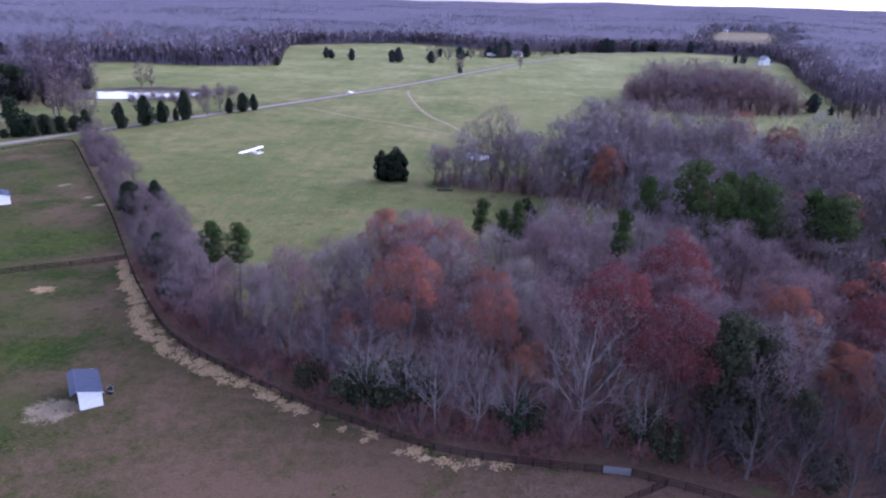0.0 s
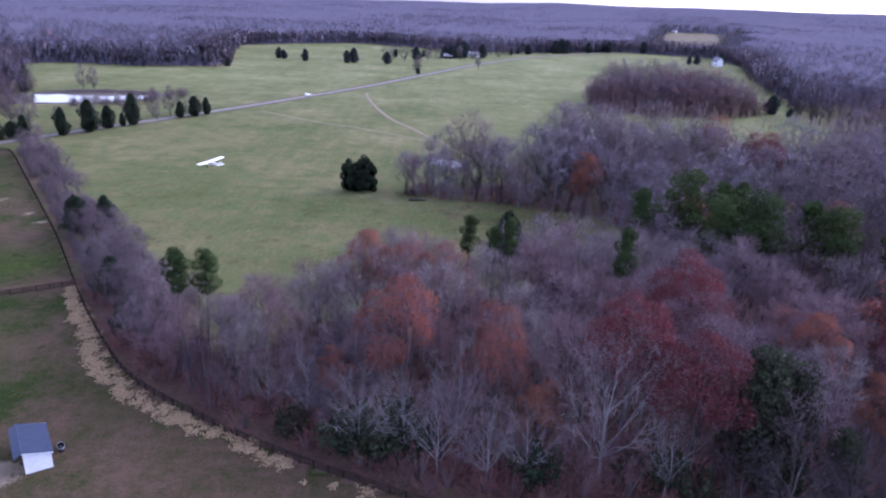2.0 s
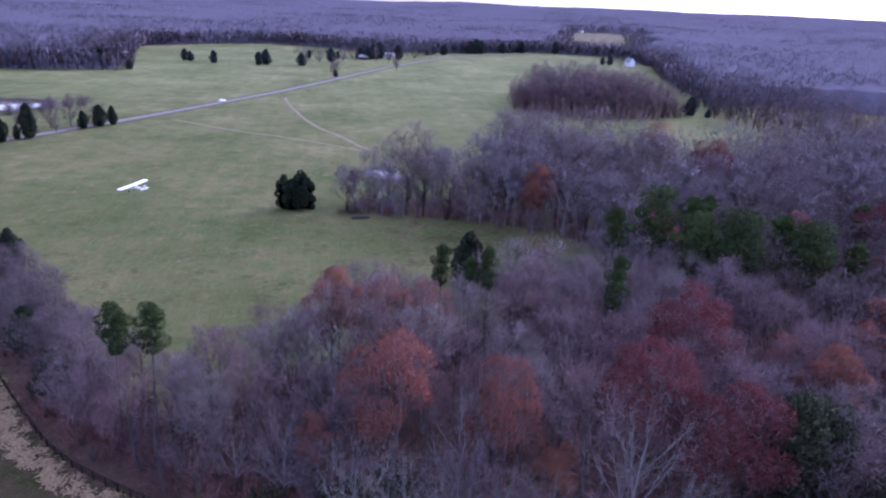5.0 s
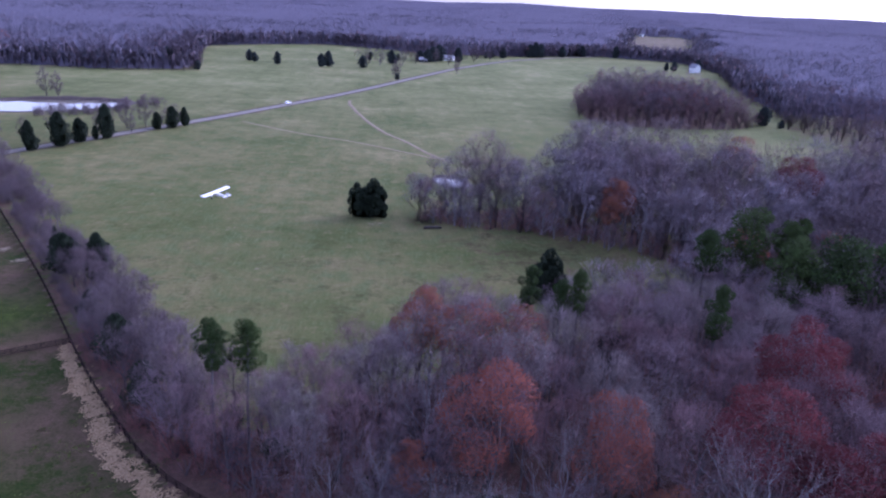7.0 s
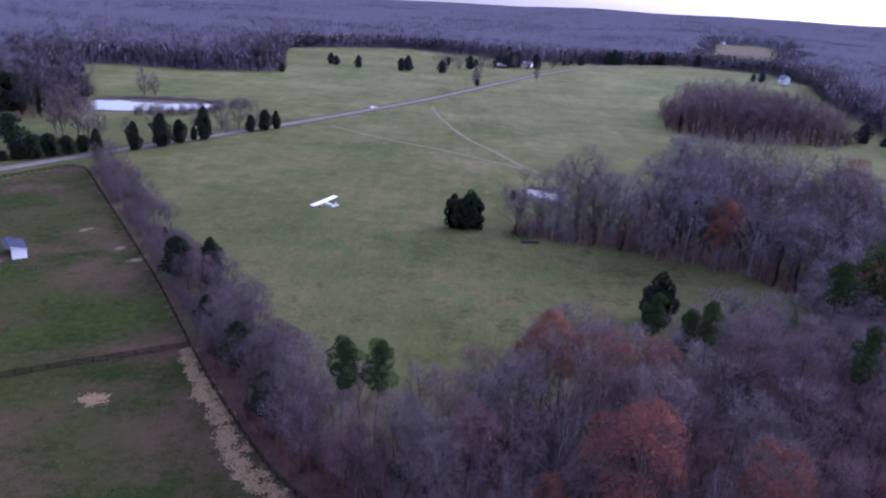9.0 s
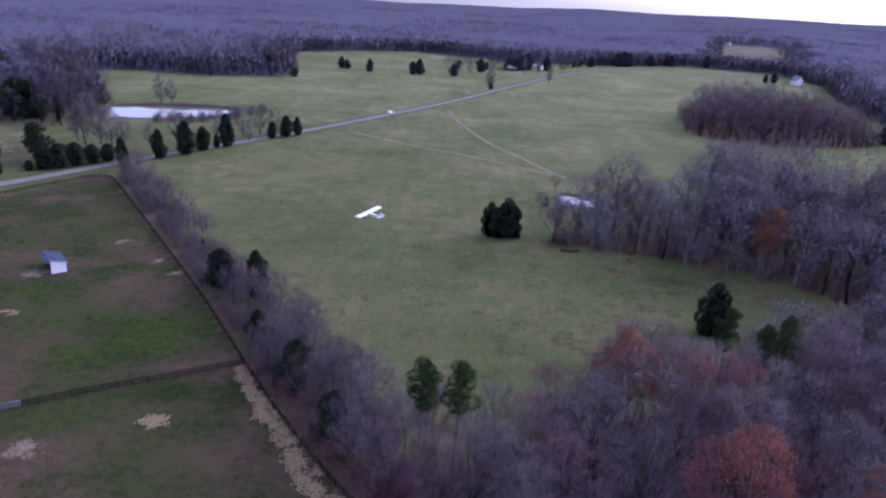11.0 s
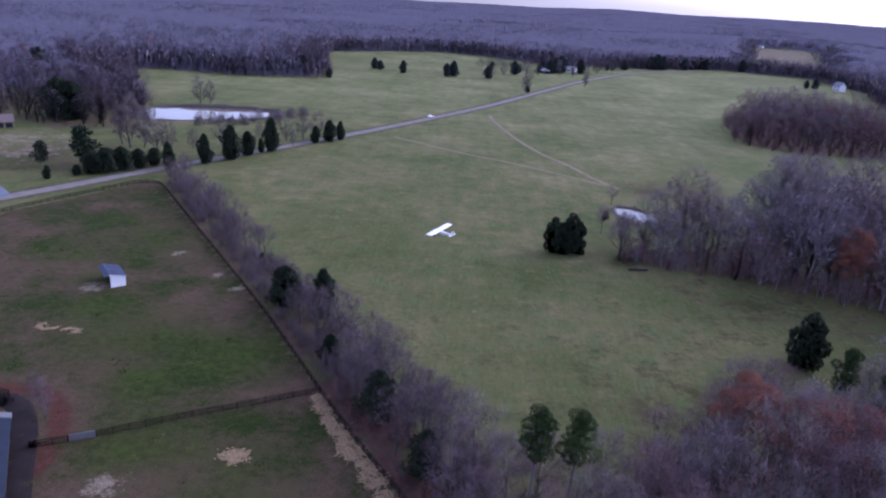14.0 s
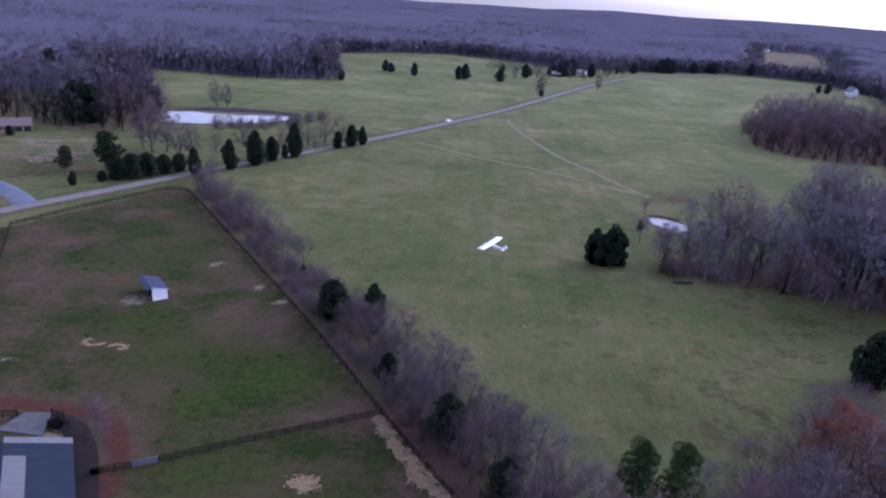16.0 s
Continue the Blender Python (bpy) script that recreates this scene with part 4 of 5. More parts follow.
def stuff(name, label, category, protos, spots, scale):
    """Joins many trees into one mesh: protos are (pieces: Geo, material slot), spots (x, y, which)."""
    rs = np.random.default_rng(len(spots))
    Vs, Fs, Ns, Ts, Is, n = [], [], [], [], [], 0
    mats = []
    arr = []
    for pieces in protos:
        row = []
        for g, mat in pieces:
            if g.n:
                if mat not in mats:
                    mats.append(mat)
                row.append((*g.arrays(), g.mass(), mats.index(mat)))
        arr.append(row)
    for x, y, w, *k in spots:
        a, s, t = rs.uniform(0, 6.28), scale * rs.uniform(0.62, 1.14) * (k[0] if k else 1.0), rs.uniform()
        c, d = math.cos(a) * s, math.sin(a) * s
        z = float(height(x, y))
        ca, sa = math.cos(a), math.sin(a)
        for V, F, N, mi in arr[w]:
            Ns.append(np.column_stack([N[:, 0] * ca - N[:, 1] * sa, N[:, 0] * sa + N[:, 1] * ca, N[:, 2]]))
            Vs.append(np.column_stack([V[:, 0] * c - V[:, 1] * d + x, V[:, 0] * d + V[:, 1] * c + y, V[:, 2] * s + z]))
            Fs.append(F + n)
            Ts.append(np.full(len(V), t))
            Is.append(np.full(len(F), mi))
            n += len(V)
    me = mesh_of(name, np.concatenate(Vs), np.concatenate(Fs), mats, np.concatenate(Ts), np.concatenate(Is), crown=np.concatenate(Ns))
    return tagged(part(name, me), label, category, kind="stuff")


# marked trees: (x, y, height)
taken = []


def stand(kind, rows, native, pick=None):
    for x, y, h in rows:
        kind.put(x, y, h / native, i=pick and pick[len(taken) % len(pick)])
        taken.append((x, y))


for px, py in ((-49, 124.3), (-43.9, 123.8)):
    PINES.put(px, py, 0.86, sz=1.03, i=0)
    taken.append((px, py))
for px, py, ps in ((2.6, 147.5, 1.02), (10.6, 142.3, 1.08), (7.5, 144, 0.98), (29.5, 130, 1.2)):
    PINES.put(px, py, 0.72, sz=ps, i=0)
    taken.append((px, py))
stand(PINES, [(55.1, 170.3, 27.5), (60.9, 147.5, 28.5), (42, 162.3, 25.5), (56.8, 152.2, 26), (62, 168, 26), (80, 150, 25)], 22)
RUSTY.put(4.2, 101.5, 0.82, sz=1.1)
taken.append((4.2, 101.5))
stand(RUSTY, [(-10, 108, 26), (95.3, 258.1, 28), (44.5, 224, 20)], 22)
stand(SPARSE, [(-9, 131, 24), (-3, 129, 24)], 22)
stand(BARE, [(-34.1, 123.2, 19), (-29, 128, 18), (-38.5, 120, 16), (-24, 124, 20), (-29.5, 117, 18), (-22, 131, 19), (-41, 128.5, 13), (-34, 114, 15)], 22)
stand(DARKRED, [(37.5, 117, 27.6), (23.8, 102.5, 26.6), (29.5, 92.5, 26), (99.5, 228.4, 29), (66, 104, 23)], 22)
stand(ORANGEY, [(43.2, 222.5, 22), (41, 221.5, 16), (-16.8, 136, 24.5), (10, 97, 15), (52, 104, 24), (58, 96, 18), (-20, 108, 14)], 22)
PALE.put(18.5, 92.5, 25 / 18, i=1)
taken.append((18.5, 92.5))
stand(PALE, [(-15, 97.6, 17), (2.5, 92.5, 16), (-17, 117.5, 21), (-4, 95, 14), (27, 91, 15), (-31, 110, 12), (-9, 98, 15), (8, 93, 15), (-1, 104, 19), (-24, 106, 15)], 18)



def free(x, y):
    return all((x - a) ** 2 + (y - b) ** 2 > 9 for a, b in taken) and np.hypot(x - 5, y - 290) > 14 and np.hypot(x - 14, y - 182) > 12 and x < 0.78 * y + 16


NEAR = [(x, y) for x, y in scatter(SOUTH_WOOD, 5.4, seed=3) if y < 150 and x < 66 and free(x, y)][:290]
REST = [(x, y) for x, y in scatter(SOUTH_WOOD, 5.0, seed=6) if not (y < 150 and x < 66) and free(x, y)]
for x, y in scatter([(-62, 133), (-46, 115), (-20, 104.5), (-18, 141), (-34, 133), (-48, 131), (-57, 136)], 4.3, seed=4):
    if min((x - a) ** 2 + (y - b) ** 2 for a, b in taken) > 6:
        (EDGES if rng.uniform() < 0.6 else BARE).put(x, y, rng.uniform(0.6, 0.8))
for x, y in NEAR:
    edge = away(np.array(x), np.array(y), WOOD_FENCE + EAST_FENCE)
    if edge < 13 or x < -18 and rng.uniform() < 0.7:
        # past x 34 only the dark crowns, which carry painted vignetting
        EDGES.put(x, y, rng.uniform(0.7, 1.1), i=3 if x > 34 else None)
    else:
        (BARE if rng.uniform() < 0.985 else RUSTY).put(x, y, rng.uniform(0.82, 1.12) * (0.72 if x < -24 else 0.95))
mid = []
for i in range(4):
    w, f, _ = bare_tree(rng, [21, 17, 22, 13][i], [6.4, 5.6, 7.0, 5.0][i], [0.13, 0.08, 0.15, 0.04][i], 11, 3, 960, 0.115, sides=4, low=0.5)
    mid.append([(w, (MIDTWIG, PALEBARK, TWIG, PALEBARK)[i]), (f, (MIDTWIG, MIDTWIG, WARMTWIG, REDTWIG)[i])])
lite = []
for i in range(4):
    w, f, _ = bare_tree(rng, [22, 19, 23, 15][i], [7.2, 6.4, 7.8, 5.4][i], [0.1, 0.08, 0.13, 0.03][i], 10, 2, 700, 0.116, sides=3, low=0.7)
    lite.append([(w, HAZETWIG), (f, [HAZETWIG, HAZETWIG, REDTWIG, HAZETWIG][i])])
for mat in (RUST, MAROON):
    w, f, l = bare_tree(rng, 20, 5.0, 0.33, 9, 4, 500, 0.07, 1100, 0.45, sides=4)
    mid.append([(w, BARK), (f, HAZETWIG), (l, mat)])
w, l = pine_geo(rng, 21, 3.0, 10, 60, 0.6, 0.8)
mid.append([(w, BARK), (l, PINE)])
# same crowns in darker twigs, lens vignetting put into their colour
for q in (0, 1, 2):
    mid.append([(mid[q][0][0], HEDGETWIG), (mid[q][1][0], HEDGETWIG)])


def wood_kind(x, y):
    # the eastern wood takes the crowns darkened for vignetting
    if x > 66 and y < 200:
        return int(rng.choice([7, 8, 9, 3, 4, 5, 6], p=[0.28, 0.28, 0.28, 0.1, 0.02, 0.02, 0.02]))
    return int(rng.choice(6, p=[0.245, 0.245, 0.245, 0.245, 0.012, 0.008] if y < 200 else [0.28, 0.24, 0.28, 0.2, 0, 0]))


MANTLE = [(x + rng.normal(0, 1.2) + 0.5, y + rng.uniform(-1, 4), 3 if rng.uniform() < 0.7 else 1, rng.uniform(0.38, 0.7)) for x, y in smooth_line([(-8, 242), (0, 238), (19, 234), (54, 213), (70, 207)], 2.2)]
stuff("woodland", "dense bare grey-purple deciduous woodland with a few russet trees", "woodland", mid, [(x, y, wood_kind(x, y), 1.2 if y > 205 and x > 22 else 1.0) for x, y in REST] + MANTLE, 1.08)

stand(BARE, [(-10, 257, 11), (13, 268, 13), (18, 277, 14), (-3, 250, 11), (22, 272, 15), (-12, 248, 11), (1, 246, 13), (-14, 268, 10), (8, 256, 12), (-4, 304, 8), (11, 297, 9)], 22)
# understory along the wood edge
for x, y in scatter([(-58, 134), (-40, 112.5), (-20, 102), (0, 93), (20, 91), (38, 87), (62, 80), (66, 100), (30, 104), (0, 108), (-30, 120), (-50, 140)], 10.5, seed=5):
    HOLLIES.put(x, y, rng.uniform(0.5, 1.15))
stand(HOLLIES, [(-26, 103.5, 5.5), (-12.5, 98.5, 9), (10, 92.5, 7), (28, 92, 7), (31, 89, 6), (-8, 99, 8), (-17, 99.5, 8), (42, 90, 7)], 5)
brush = []
for i in range(4):
    w, f = shrub_geo(rng, [3.4, 4.5, 6.0, 5.0][i], [2.2, 2.4, 2.6, 2.0][i], 240, 0, 0.065)
    brush.append([(w, BARK), (f, BRUSHTWIG)])
FRINGE = []
for (x0, y0), (x1, y1) in zip(WOOD_FENCE[:-1], WOOD_FENCE[1:]):
    L = math.hypot(x1 - x0, y1 - y0)
    for k in range(max(1, int(L * 0.9))):
        f, o = rng.uniform(), rng.uniform(2.2, 8.5)
        FRINGE.append((x0 + (x1 - x0) * f - (y1 - y0) / L * o, y0 + (y1 - y0) * f + (x1 - x0) / L * o, int(rng.integers(0, 2))))
stuff("underbrush", "low tangle of bare brown saplings under the trees", "underbrush", brush, FRINGE + [(x, y, int(rng.integers(0, 4))) for x, y in scatter(SOUTH_WOOD, 3.3, seed=8) if y < 156 and x < 0.6 * y + 16 or away(np.array(x), np.array(y), [(-14, 245), (0, 237), (19, 233), (54, 212)]) < 14 and rng.uniform() < 0.75], 1.25)

# hedgerow beside the fence
for x, y in scatter(HEDGEROW, 2.7, seed=11):
    if min(math.hypot(x + 100, y - 196), math.hypot(x + 90, y - 191), math.hypot(x + 72.4, y - 152), math.hypot(x + 63.2, y - 137.6), math.hypot(x + 84.4, y - 170.6)) < 3.4:
        continue
    f = float(away(np.array(x), np.array(y), HEDGE_FENCE + WOOD_FENCE[:12]))
    tall = np.clip((245 - y) / 90, 0.42, 1.0)
    if rng.uniform() < 0.6 * tall + 0.1 and f > 4.0:
        SMALL.put(x, y, rng.uniform(0.75, 1.2) * (0.4 + 0.6 * tall))
    else:
        THICKETS.put(x, y, rng.uniform(0.65, 1.1) * (0.5 + 0.6 * tall) * (0.7 if f < 3.5 else 1.0))
for px, py, ph, pk in ((-100, 196, 10, 0), (-90, 191, 12, 1), (-72.4, 152, 10, 3), (-84.4, 170.6, 6.5, 3), (-112, 219, 4, 1), (-63.2, 137.6, 8.5, 3)):
    CEDARS.put(px, py, ph / 10 * (0.8 if pk == 1 else 1.0), sz=ph / 10, i=pk)

# the dark evergreen clump in the field
clump = thing("field_tree", "dark green broad evergreen tree clump standing in the field", "tree")
for dx, dy, h, r in ((-3.0, 0.1, 11.4, 2.9), (2.1, 0.7, 12.6, 3.2), (-0.4, -0.9, 10.4, 2.8), (4.3, 0.1, 10.4, 2.2)):
    w, l = lobed_evergreen(rng, h, r, 5200, 0.4, 15, 0.45)
    part("trunk", mesh_of("trunk", *w.arrays(), BARK), parent=clump, m=pose(dx, dy, 0))
    part("crown", mesh_of("crown", *l.arrays(), CEDAR, crown=l.mass()), parent=clump, m=pose(dx, dy, 0))
clump.matrix_basis = pose(-29, 246.5, 0)

# field edges and the road
for k, (px, py, ph) in enumerate([(-166.2, 325.4, 12.2), (-158.5, 335, 14.5), (-154.5, 344.9, 10.5), (-150.6, 351.8, 6.3), (-147, 355.4, 15), (-132.2, 379.2, 8.4), (-126.7, 385.2, 10.4), (-122.3, 390.9, 9.2), (-175.8, 312.9, 10.7), (-209.7, 287.4, 5.1), (-10, 284, 3.5)]):
    CEDARS.put(px, py, ph / 12, sz=ph / 10, i=(1, 3, 0, 1)[k % 4])


def mk_broad(i):
    w, l = lobed_evergreen(rng, 12, 3.7, 6000, 0.36, 20, 0.75)
    return proto("holly_tree", "dark green broad evergreen tree at the wood edge", "tree", [("trunk", w, BARK), ("crown", l, CEDAR)])


stand(kind_of(1, mk_broad), [(15.5, 184, 13)], 12)


def mk_broadpine(i):
    w, l = pine_geo(rng, 20, 4.6, 38, 150, 0.22, 0.36)
    return proto("pine_tree", "broad dull green pine at the wood edge by the gate", "tree", [("trunk", w, BARK), ("crown", l, DIMPINE)])


BROADPINES = kind_of(2, mk_broadpine)
stand(BROADPINES, [(39, 92.5, 22), (45.5, 95, 19), (49, 88, 13)], 20)
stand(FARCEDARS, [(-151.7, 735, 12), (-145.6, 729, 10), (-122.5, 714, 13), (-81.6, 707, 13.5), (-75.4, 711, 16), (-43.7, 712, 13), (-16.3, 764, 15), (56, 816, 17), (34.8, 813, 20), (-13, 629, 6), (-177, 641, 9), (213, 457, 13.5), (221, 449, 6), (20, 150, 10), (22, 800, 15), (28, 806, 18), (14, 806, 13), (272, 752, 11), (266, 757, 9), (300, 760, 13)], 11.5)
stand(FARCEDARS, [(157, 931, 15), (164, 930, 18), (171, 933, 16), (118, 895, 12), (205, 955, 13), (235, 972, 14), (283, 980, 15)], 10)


def mk_loose(i):
    w, l = pine_geo(rng, 11, 3.6, 20, 90, 0.3, 0.6)
    return proto("pine_tree", "open-crowned pine beside the road", "tree", [("trunk", w, BARK), ("crown", l, HOLLY)])


LOOSE = kind_of(2, mk_loose)
stand(LOOSE, [(-221, 303.6, 9.5), (-208.4, 310.3, 14.5), (-204, 306, 9)], 11)
for px, py, ph in ((-199.5, 298.7, 7.5), (-195.3, 301.5, 9.5), (-191.5, 306.8, 9.0), (-187.3, 312, 7.5), (-183.5, 317, 7), (-203, 295, 4), (-276, 357, 4.5), (-281, 352, 4.5)):
    CEDARS.put(px, py, ph / 10, i=2)
def mk_field(i):
    w, f, _ = bare_tree(rng, 13, (3.2, 3.8, 2.7)[i], 0.06, 14, 5, 2000, 0.06, low=0.8)
    return proto("bare_tree", "bare grey tree standing by the road or pond", "tree", [("trunk", w, BARK), ("crown", f, HEDGETWIG)], "roadside trees")


FIELDTREES = kind_of(3, mk_field)
stand(SMALL, [(-131, 149.5, 5.5), (-129, 147, 6), (-133, 152, 5), (-127.2, 144.5, 5.5)], 13)
stand(CEDARS, [(-268, 400, 20), (-261, 398, 19)], 10)
stand(FIELDTREES, [(-206.1, 344.5, 25), (-201, 347, 21), (-189.8, 333.2, 21), (-186, 337, 17), (-212, 350, 22), (-168, 360, 10), (-157, 372, 11), (-153, 376, 12), (-129, 398, 11), (-181, 352, 10), (-220.1, 464.8, 19), (-213.9, 465.5, 17.4), (-173.5, 365.8, 14), (-146.8, 380.6, 17), (-139.7, 385.9, 17), (-134.3, 393.6, 15), (-162, 425, 9), (-13, 632, 19), (42.5, 691, 18), (-15, 634, 15), (-40, 722, 13), (-28, 745, 14), (-5, 768, 17), (30, 786, 17), (42, 770, 15), (75, 828, 17), (95, 850, 15), (8, 776, 13), (-162, 345, 9), (-141, 370, 9)], 13)

for x, y in scatter([(-200, 404), (-178, 408), (-158, 436), (-152, 456), (-164, 458), (-168, 440), (-182, 424), (-202, 412)], 5.6, seed=61):
    THICKETS.put(x, y, rng.uniform(0.5, 1.0))

# ---- far woods ----
far = []
for i in range(5):
    w, f, l = bare_tree(rng, 20, 6.2, 0.12, 7, 1, 280, 0.22, [0, 0, 0, 90, 0][i], 0.6, sides=3)
    far.append([(w, FARHAZETWIG), (f, FARHAZETWIG), (l, RUST)])
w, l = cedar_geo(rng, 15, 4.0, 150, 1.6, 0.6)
far.append([(w, BARK), (l, HAZECEDAR)])
PF = [0.245, 0.245, 0.245, 0.05, 0.20, 0.015]
stuff("far_copse", "rounded copse of bare purple-brown trees in the field", "woodland", [[(q[0][0], HAZETWIG), (q[1][0], (WARMTWIG, HAZETWIG, WARMTWIG, REDTWIG)[k])] for k, q in enumerate(lite)] + far[3:4], [(x, y, 3 if away(np.array(x), np.array(y), COPSE + COPSE[:1]) < 9 and rng.uniform() < 0.65 else int(rng.choice(5, p=[0.28, 0.22, 0.26, 0.12, 0.12]))) for x, y in scatter(COPSE, 5.8, seed=21)] + [(x + rng.normal(0, 1.5), y + rng.normal(0, 1.5), 3, 0.5) for x, y in smooth_line(COPSE + COPSE[:1], 6.5)], 1.22)
EDGE = [p for p in scatter([(-520, 360), (150, 360), (150, 225), (520, 225), (620, 1150), (-620, 1150)], 7.8, seed=22)]
ex, ey = np.array([p[0] for p in EDGE]), np.array([p[1] for p in EDGE])
closed = OPEN + OPEN[:1]
keep = (ex < 0.88 * ey - 10) & (ex > -0.74 * ey - 50) & ~inside(ex, ey, OPEN) & ((away(ex, ey, closed) < 42) | (np.hypot(ex, ey) < 650) & (away(ex, ey, closed) < 78))
SKIRT = [(x + rng.normal(0, 1.5), y + rng.normal(0, 1.5), int(rng.integers(0, 5)), rng.uniform(0.34, 0.62)) for x, y in smooth_line(OPEN[6:-6], 4.2) if np.hypot(x, y) > 500 and y > 350]
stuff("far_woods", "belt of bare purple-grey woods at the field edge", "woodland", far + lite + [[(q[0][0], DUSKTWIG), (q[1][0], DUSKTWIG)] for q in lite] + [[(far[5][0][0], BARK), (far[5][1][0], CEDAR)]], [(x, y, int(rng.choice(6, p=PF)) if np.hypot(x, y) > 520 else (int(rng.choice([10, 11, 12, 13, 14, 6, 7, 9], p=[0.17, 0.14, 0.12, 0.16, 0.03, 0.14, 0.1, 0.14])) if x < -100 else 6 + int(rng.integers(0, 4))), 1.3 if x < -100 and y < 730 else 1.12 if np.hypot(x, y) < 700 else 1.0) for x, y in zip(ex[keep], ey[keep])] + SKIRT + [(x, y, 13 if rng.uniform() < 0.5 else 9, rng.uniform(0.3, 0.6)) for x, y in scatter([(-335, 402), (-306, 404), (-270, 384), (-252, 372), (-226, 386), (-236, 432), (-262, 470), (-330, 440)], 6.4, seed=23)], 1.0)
LINE = np.array(smooth_line([(-45, 775), (10, 800), (62, 835), (110, 890), (190, 950), (280, 1005), (335, 985)], 6.0))
GROVE = [tuple(p + np.array([-4, 9]) + rng.normal(0, 8, 2)) for p in LINE for k in range(2)]
stuff("hedgerow_far", "ragged line of bare trees and cedars by the far road", "hedgerow", far, [(x, y, int(rng.choice(6, p=[0.24, 0.24, 0.24, 0.1, 0.12, 0.06]))) for x, y in GROVE], 0.75)


def far_forest():
    """The woods out to the horizon: an added canopy sheet that fills the dark gaps, and tens of thousands of bare
    crowns standing up from it.
    """
    rs = np.random.default_rng(31)
    a = np.linspace(radians(40), radians(140), 240)
    r = 330 * (5200 / 330) ** np.linspace(0, 1, 170)
    A, Rr = np.meshgrid(a, r)
    x, y = (Rr * np.cos(A) - 30).ravel(), (Rr * np.sin(A) + 30).ravel()

    def wooded(x, y, rim):
        return ~inside(x, y, OPEN) & ~inside(x, y, CLEARING) & ~inside(x, y, SOUTH_WOOD) & (away(x, y, closed) > rim)

    brim = np.minimum(away(x, y, closed), away(x, y, CLEARING + CLEARING[:1]))
    z = (13.5 + 2.5 * np.clip((np.hypot(x, y) - 950) / 500, 0, 1)) * np.clip(brim / 34, 0.12, 1) ** 0.7 + 1.2 * np.sin(x * 0.02) * np.sin(y * 0.016) + height(x, y)
    k = len(a)
    i = (np.arange(len(r) - 1)[:, None] * k + np.arange(k - 1)[None]).ravel()
    F = np.stack([i, i + 1, i + k + 1, i + k], 1)
    on = (wooded(x, y, 2) & (brim > 2) & (np.hypot(x, y) > 590))[F].all(1)
    rimmed = np.intersect1d(F[on], F[~on])
    z[rimmed] = height(x[rimmed], y[rimmed]) - 0.1
    F = F[on][:, ::-1]
    F = np.concatenate([F[:, [0, 1, 2]], F[:, [0, 2, 3]]])
    V = np.stack([x, y, z], 1)
    n = 27000
    an, rr = rs.uniform(radians(45), radians(131), n), 620 * (4900 / 620) ** rs.uniform(0, 1, n) ** 0.9
    cx, cy = rr * np.cos(an) - 30, rr * np.sin(an) + 30
    ok = wooded(cx, cy, 16)
    cx, cy, rr = cx[ok], cy[ok], rr[ok]
    n = len(cx)
    grow = np.clip(rr / 1400, 0.6, 2.6)
    patch = np.sin(cx * 0.011 + 2 * np.sin(cy * 0.006)) * np.sin(cy * 0.009 + 1.1)
    top = height(cx, cy) + 18.5 + 3.4 * patch + rs.normal(0, 1.3, n)
    tint = np.clip(0.46 + 0.36 * patch + 0.2 * np.sin(cx * 0.031 + cy * 0.004) * np.sin(cy * 0.017 + 0.6) + rs.normal(0, 0.16, n), 0.02, 0.98)
    g = Geo()
    rx = 4.2 * grow * rs.uniform(0.75, 1.3, n)
    half = np.stack([rx, rx, np.full(n, 4.5)], -1)
    per = 14
    q = rs.normal(0, 1, (n, per, 3))
    q[..., 2] = np.abs(q[..., 2])
    q = unit(q)
    P = (np.stack([cx, cy, top - 5.5], -1)[:, None] + q * half[:, None] * rs.uniform(0.5, 0.95, (n, per, 1))).reshape(-1, 3)
    q = q.reshape(-1, 3)
    slivers(g, rs, P, q * (0.5, 0.5, 0.5) + (0, 0, 0.9), rs.uniform(1.2, 3.2, n * per), np.repeat(0.46 * grow, per) * rs.uniform(0.7, 1.3, n * per), unit(q + (0, 0, 0.5)))
    C, FC = g.arrays()
    NC, lot = g.mass(), len(C)
    tint = np.repeat(tint, per * 3)
    # thick edges of the woods, twigs down to the ground
    rim = []
    for line, count in ((closed, 11000), (CLEARING + CLEARING[:1], 900)):
        P = np.array(smooth_line(line, 8.0))
        j = rs.integers(0, len(P) - 1, count)
        rim.append(P[j] + (P[j + 1] - P[j]) * rs.uniform(0, 1, (count, 1)) + rs.normal(0, 13, (count, 2)))
    rim = np.concatenate(rim)
    rim = rim[(rim[:, 1] > 330) & (rim[:, 0] > -0.8 * rim[:, 1]) & (rim[:, 0] < 0.95 * rim[:, 1])]
    rim = rim[wooded(rim[:, 0], rim[:, 1], 0.5) & (np.hypot(*rim.T) > 540)]
    m, k2 = len(rim), 7
    base = rim[:, None, :] + rs.normal(0, 1.6, (m, k2, 2))
    z0 = height(rim[:, 0], rim[:, 1])[:, None] + rs.uniform(0, 11, (m, k2))
    ln = rs.uniform(3.5, 7.5, (m, k2))
    ang2, w2 = rs.uniform(0, 3.1416, (m, k2)), rs.uniform(0.4, 0.95, (m, k2))
    ex2, ey2 = np.cos(ang2) * w2, np.sin(ang2) * w2
    dx2, dy2 = rs.normal(0, 0.9, (m, k2)), rs.normal(0, 0.9, (m, k2))
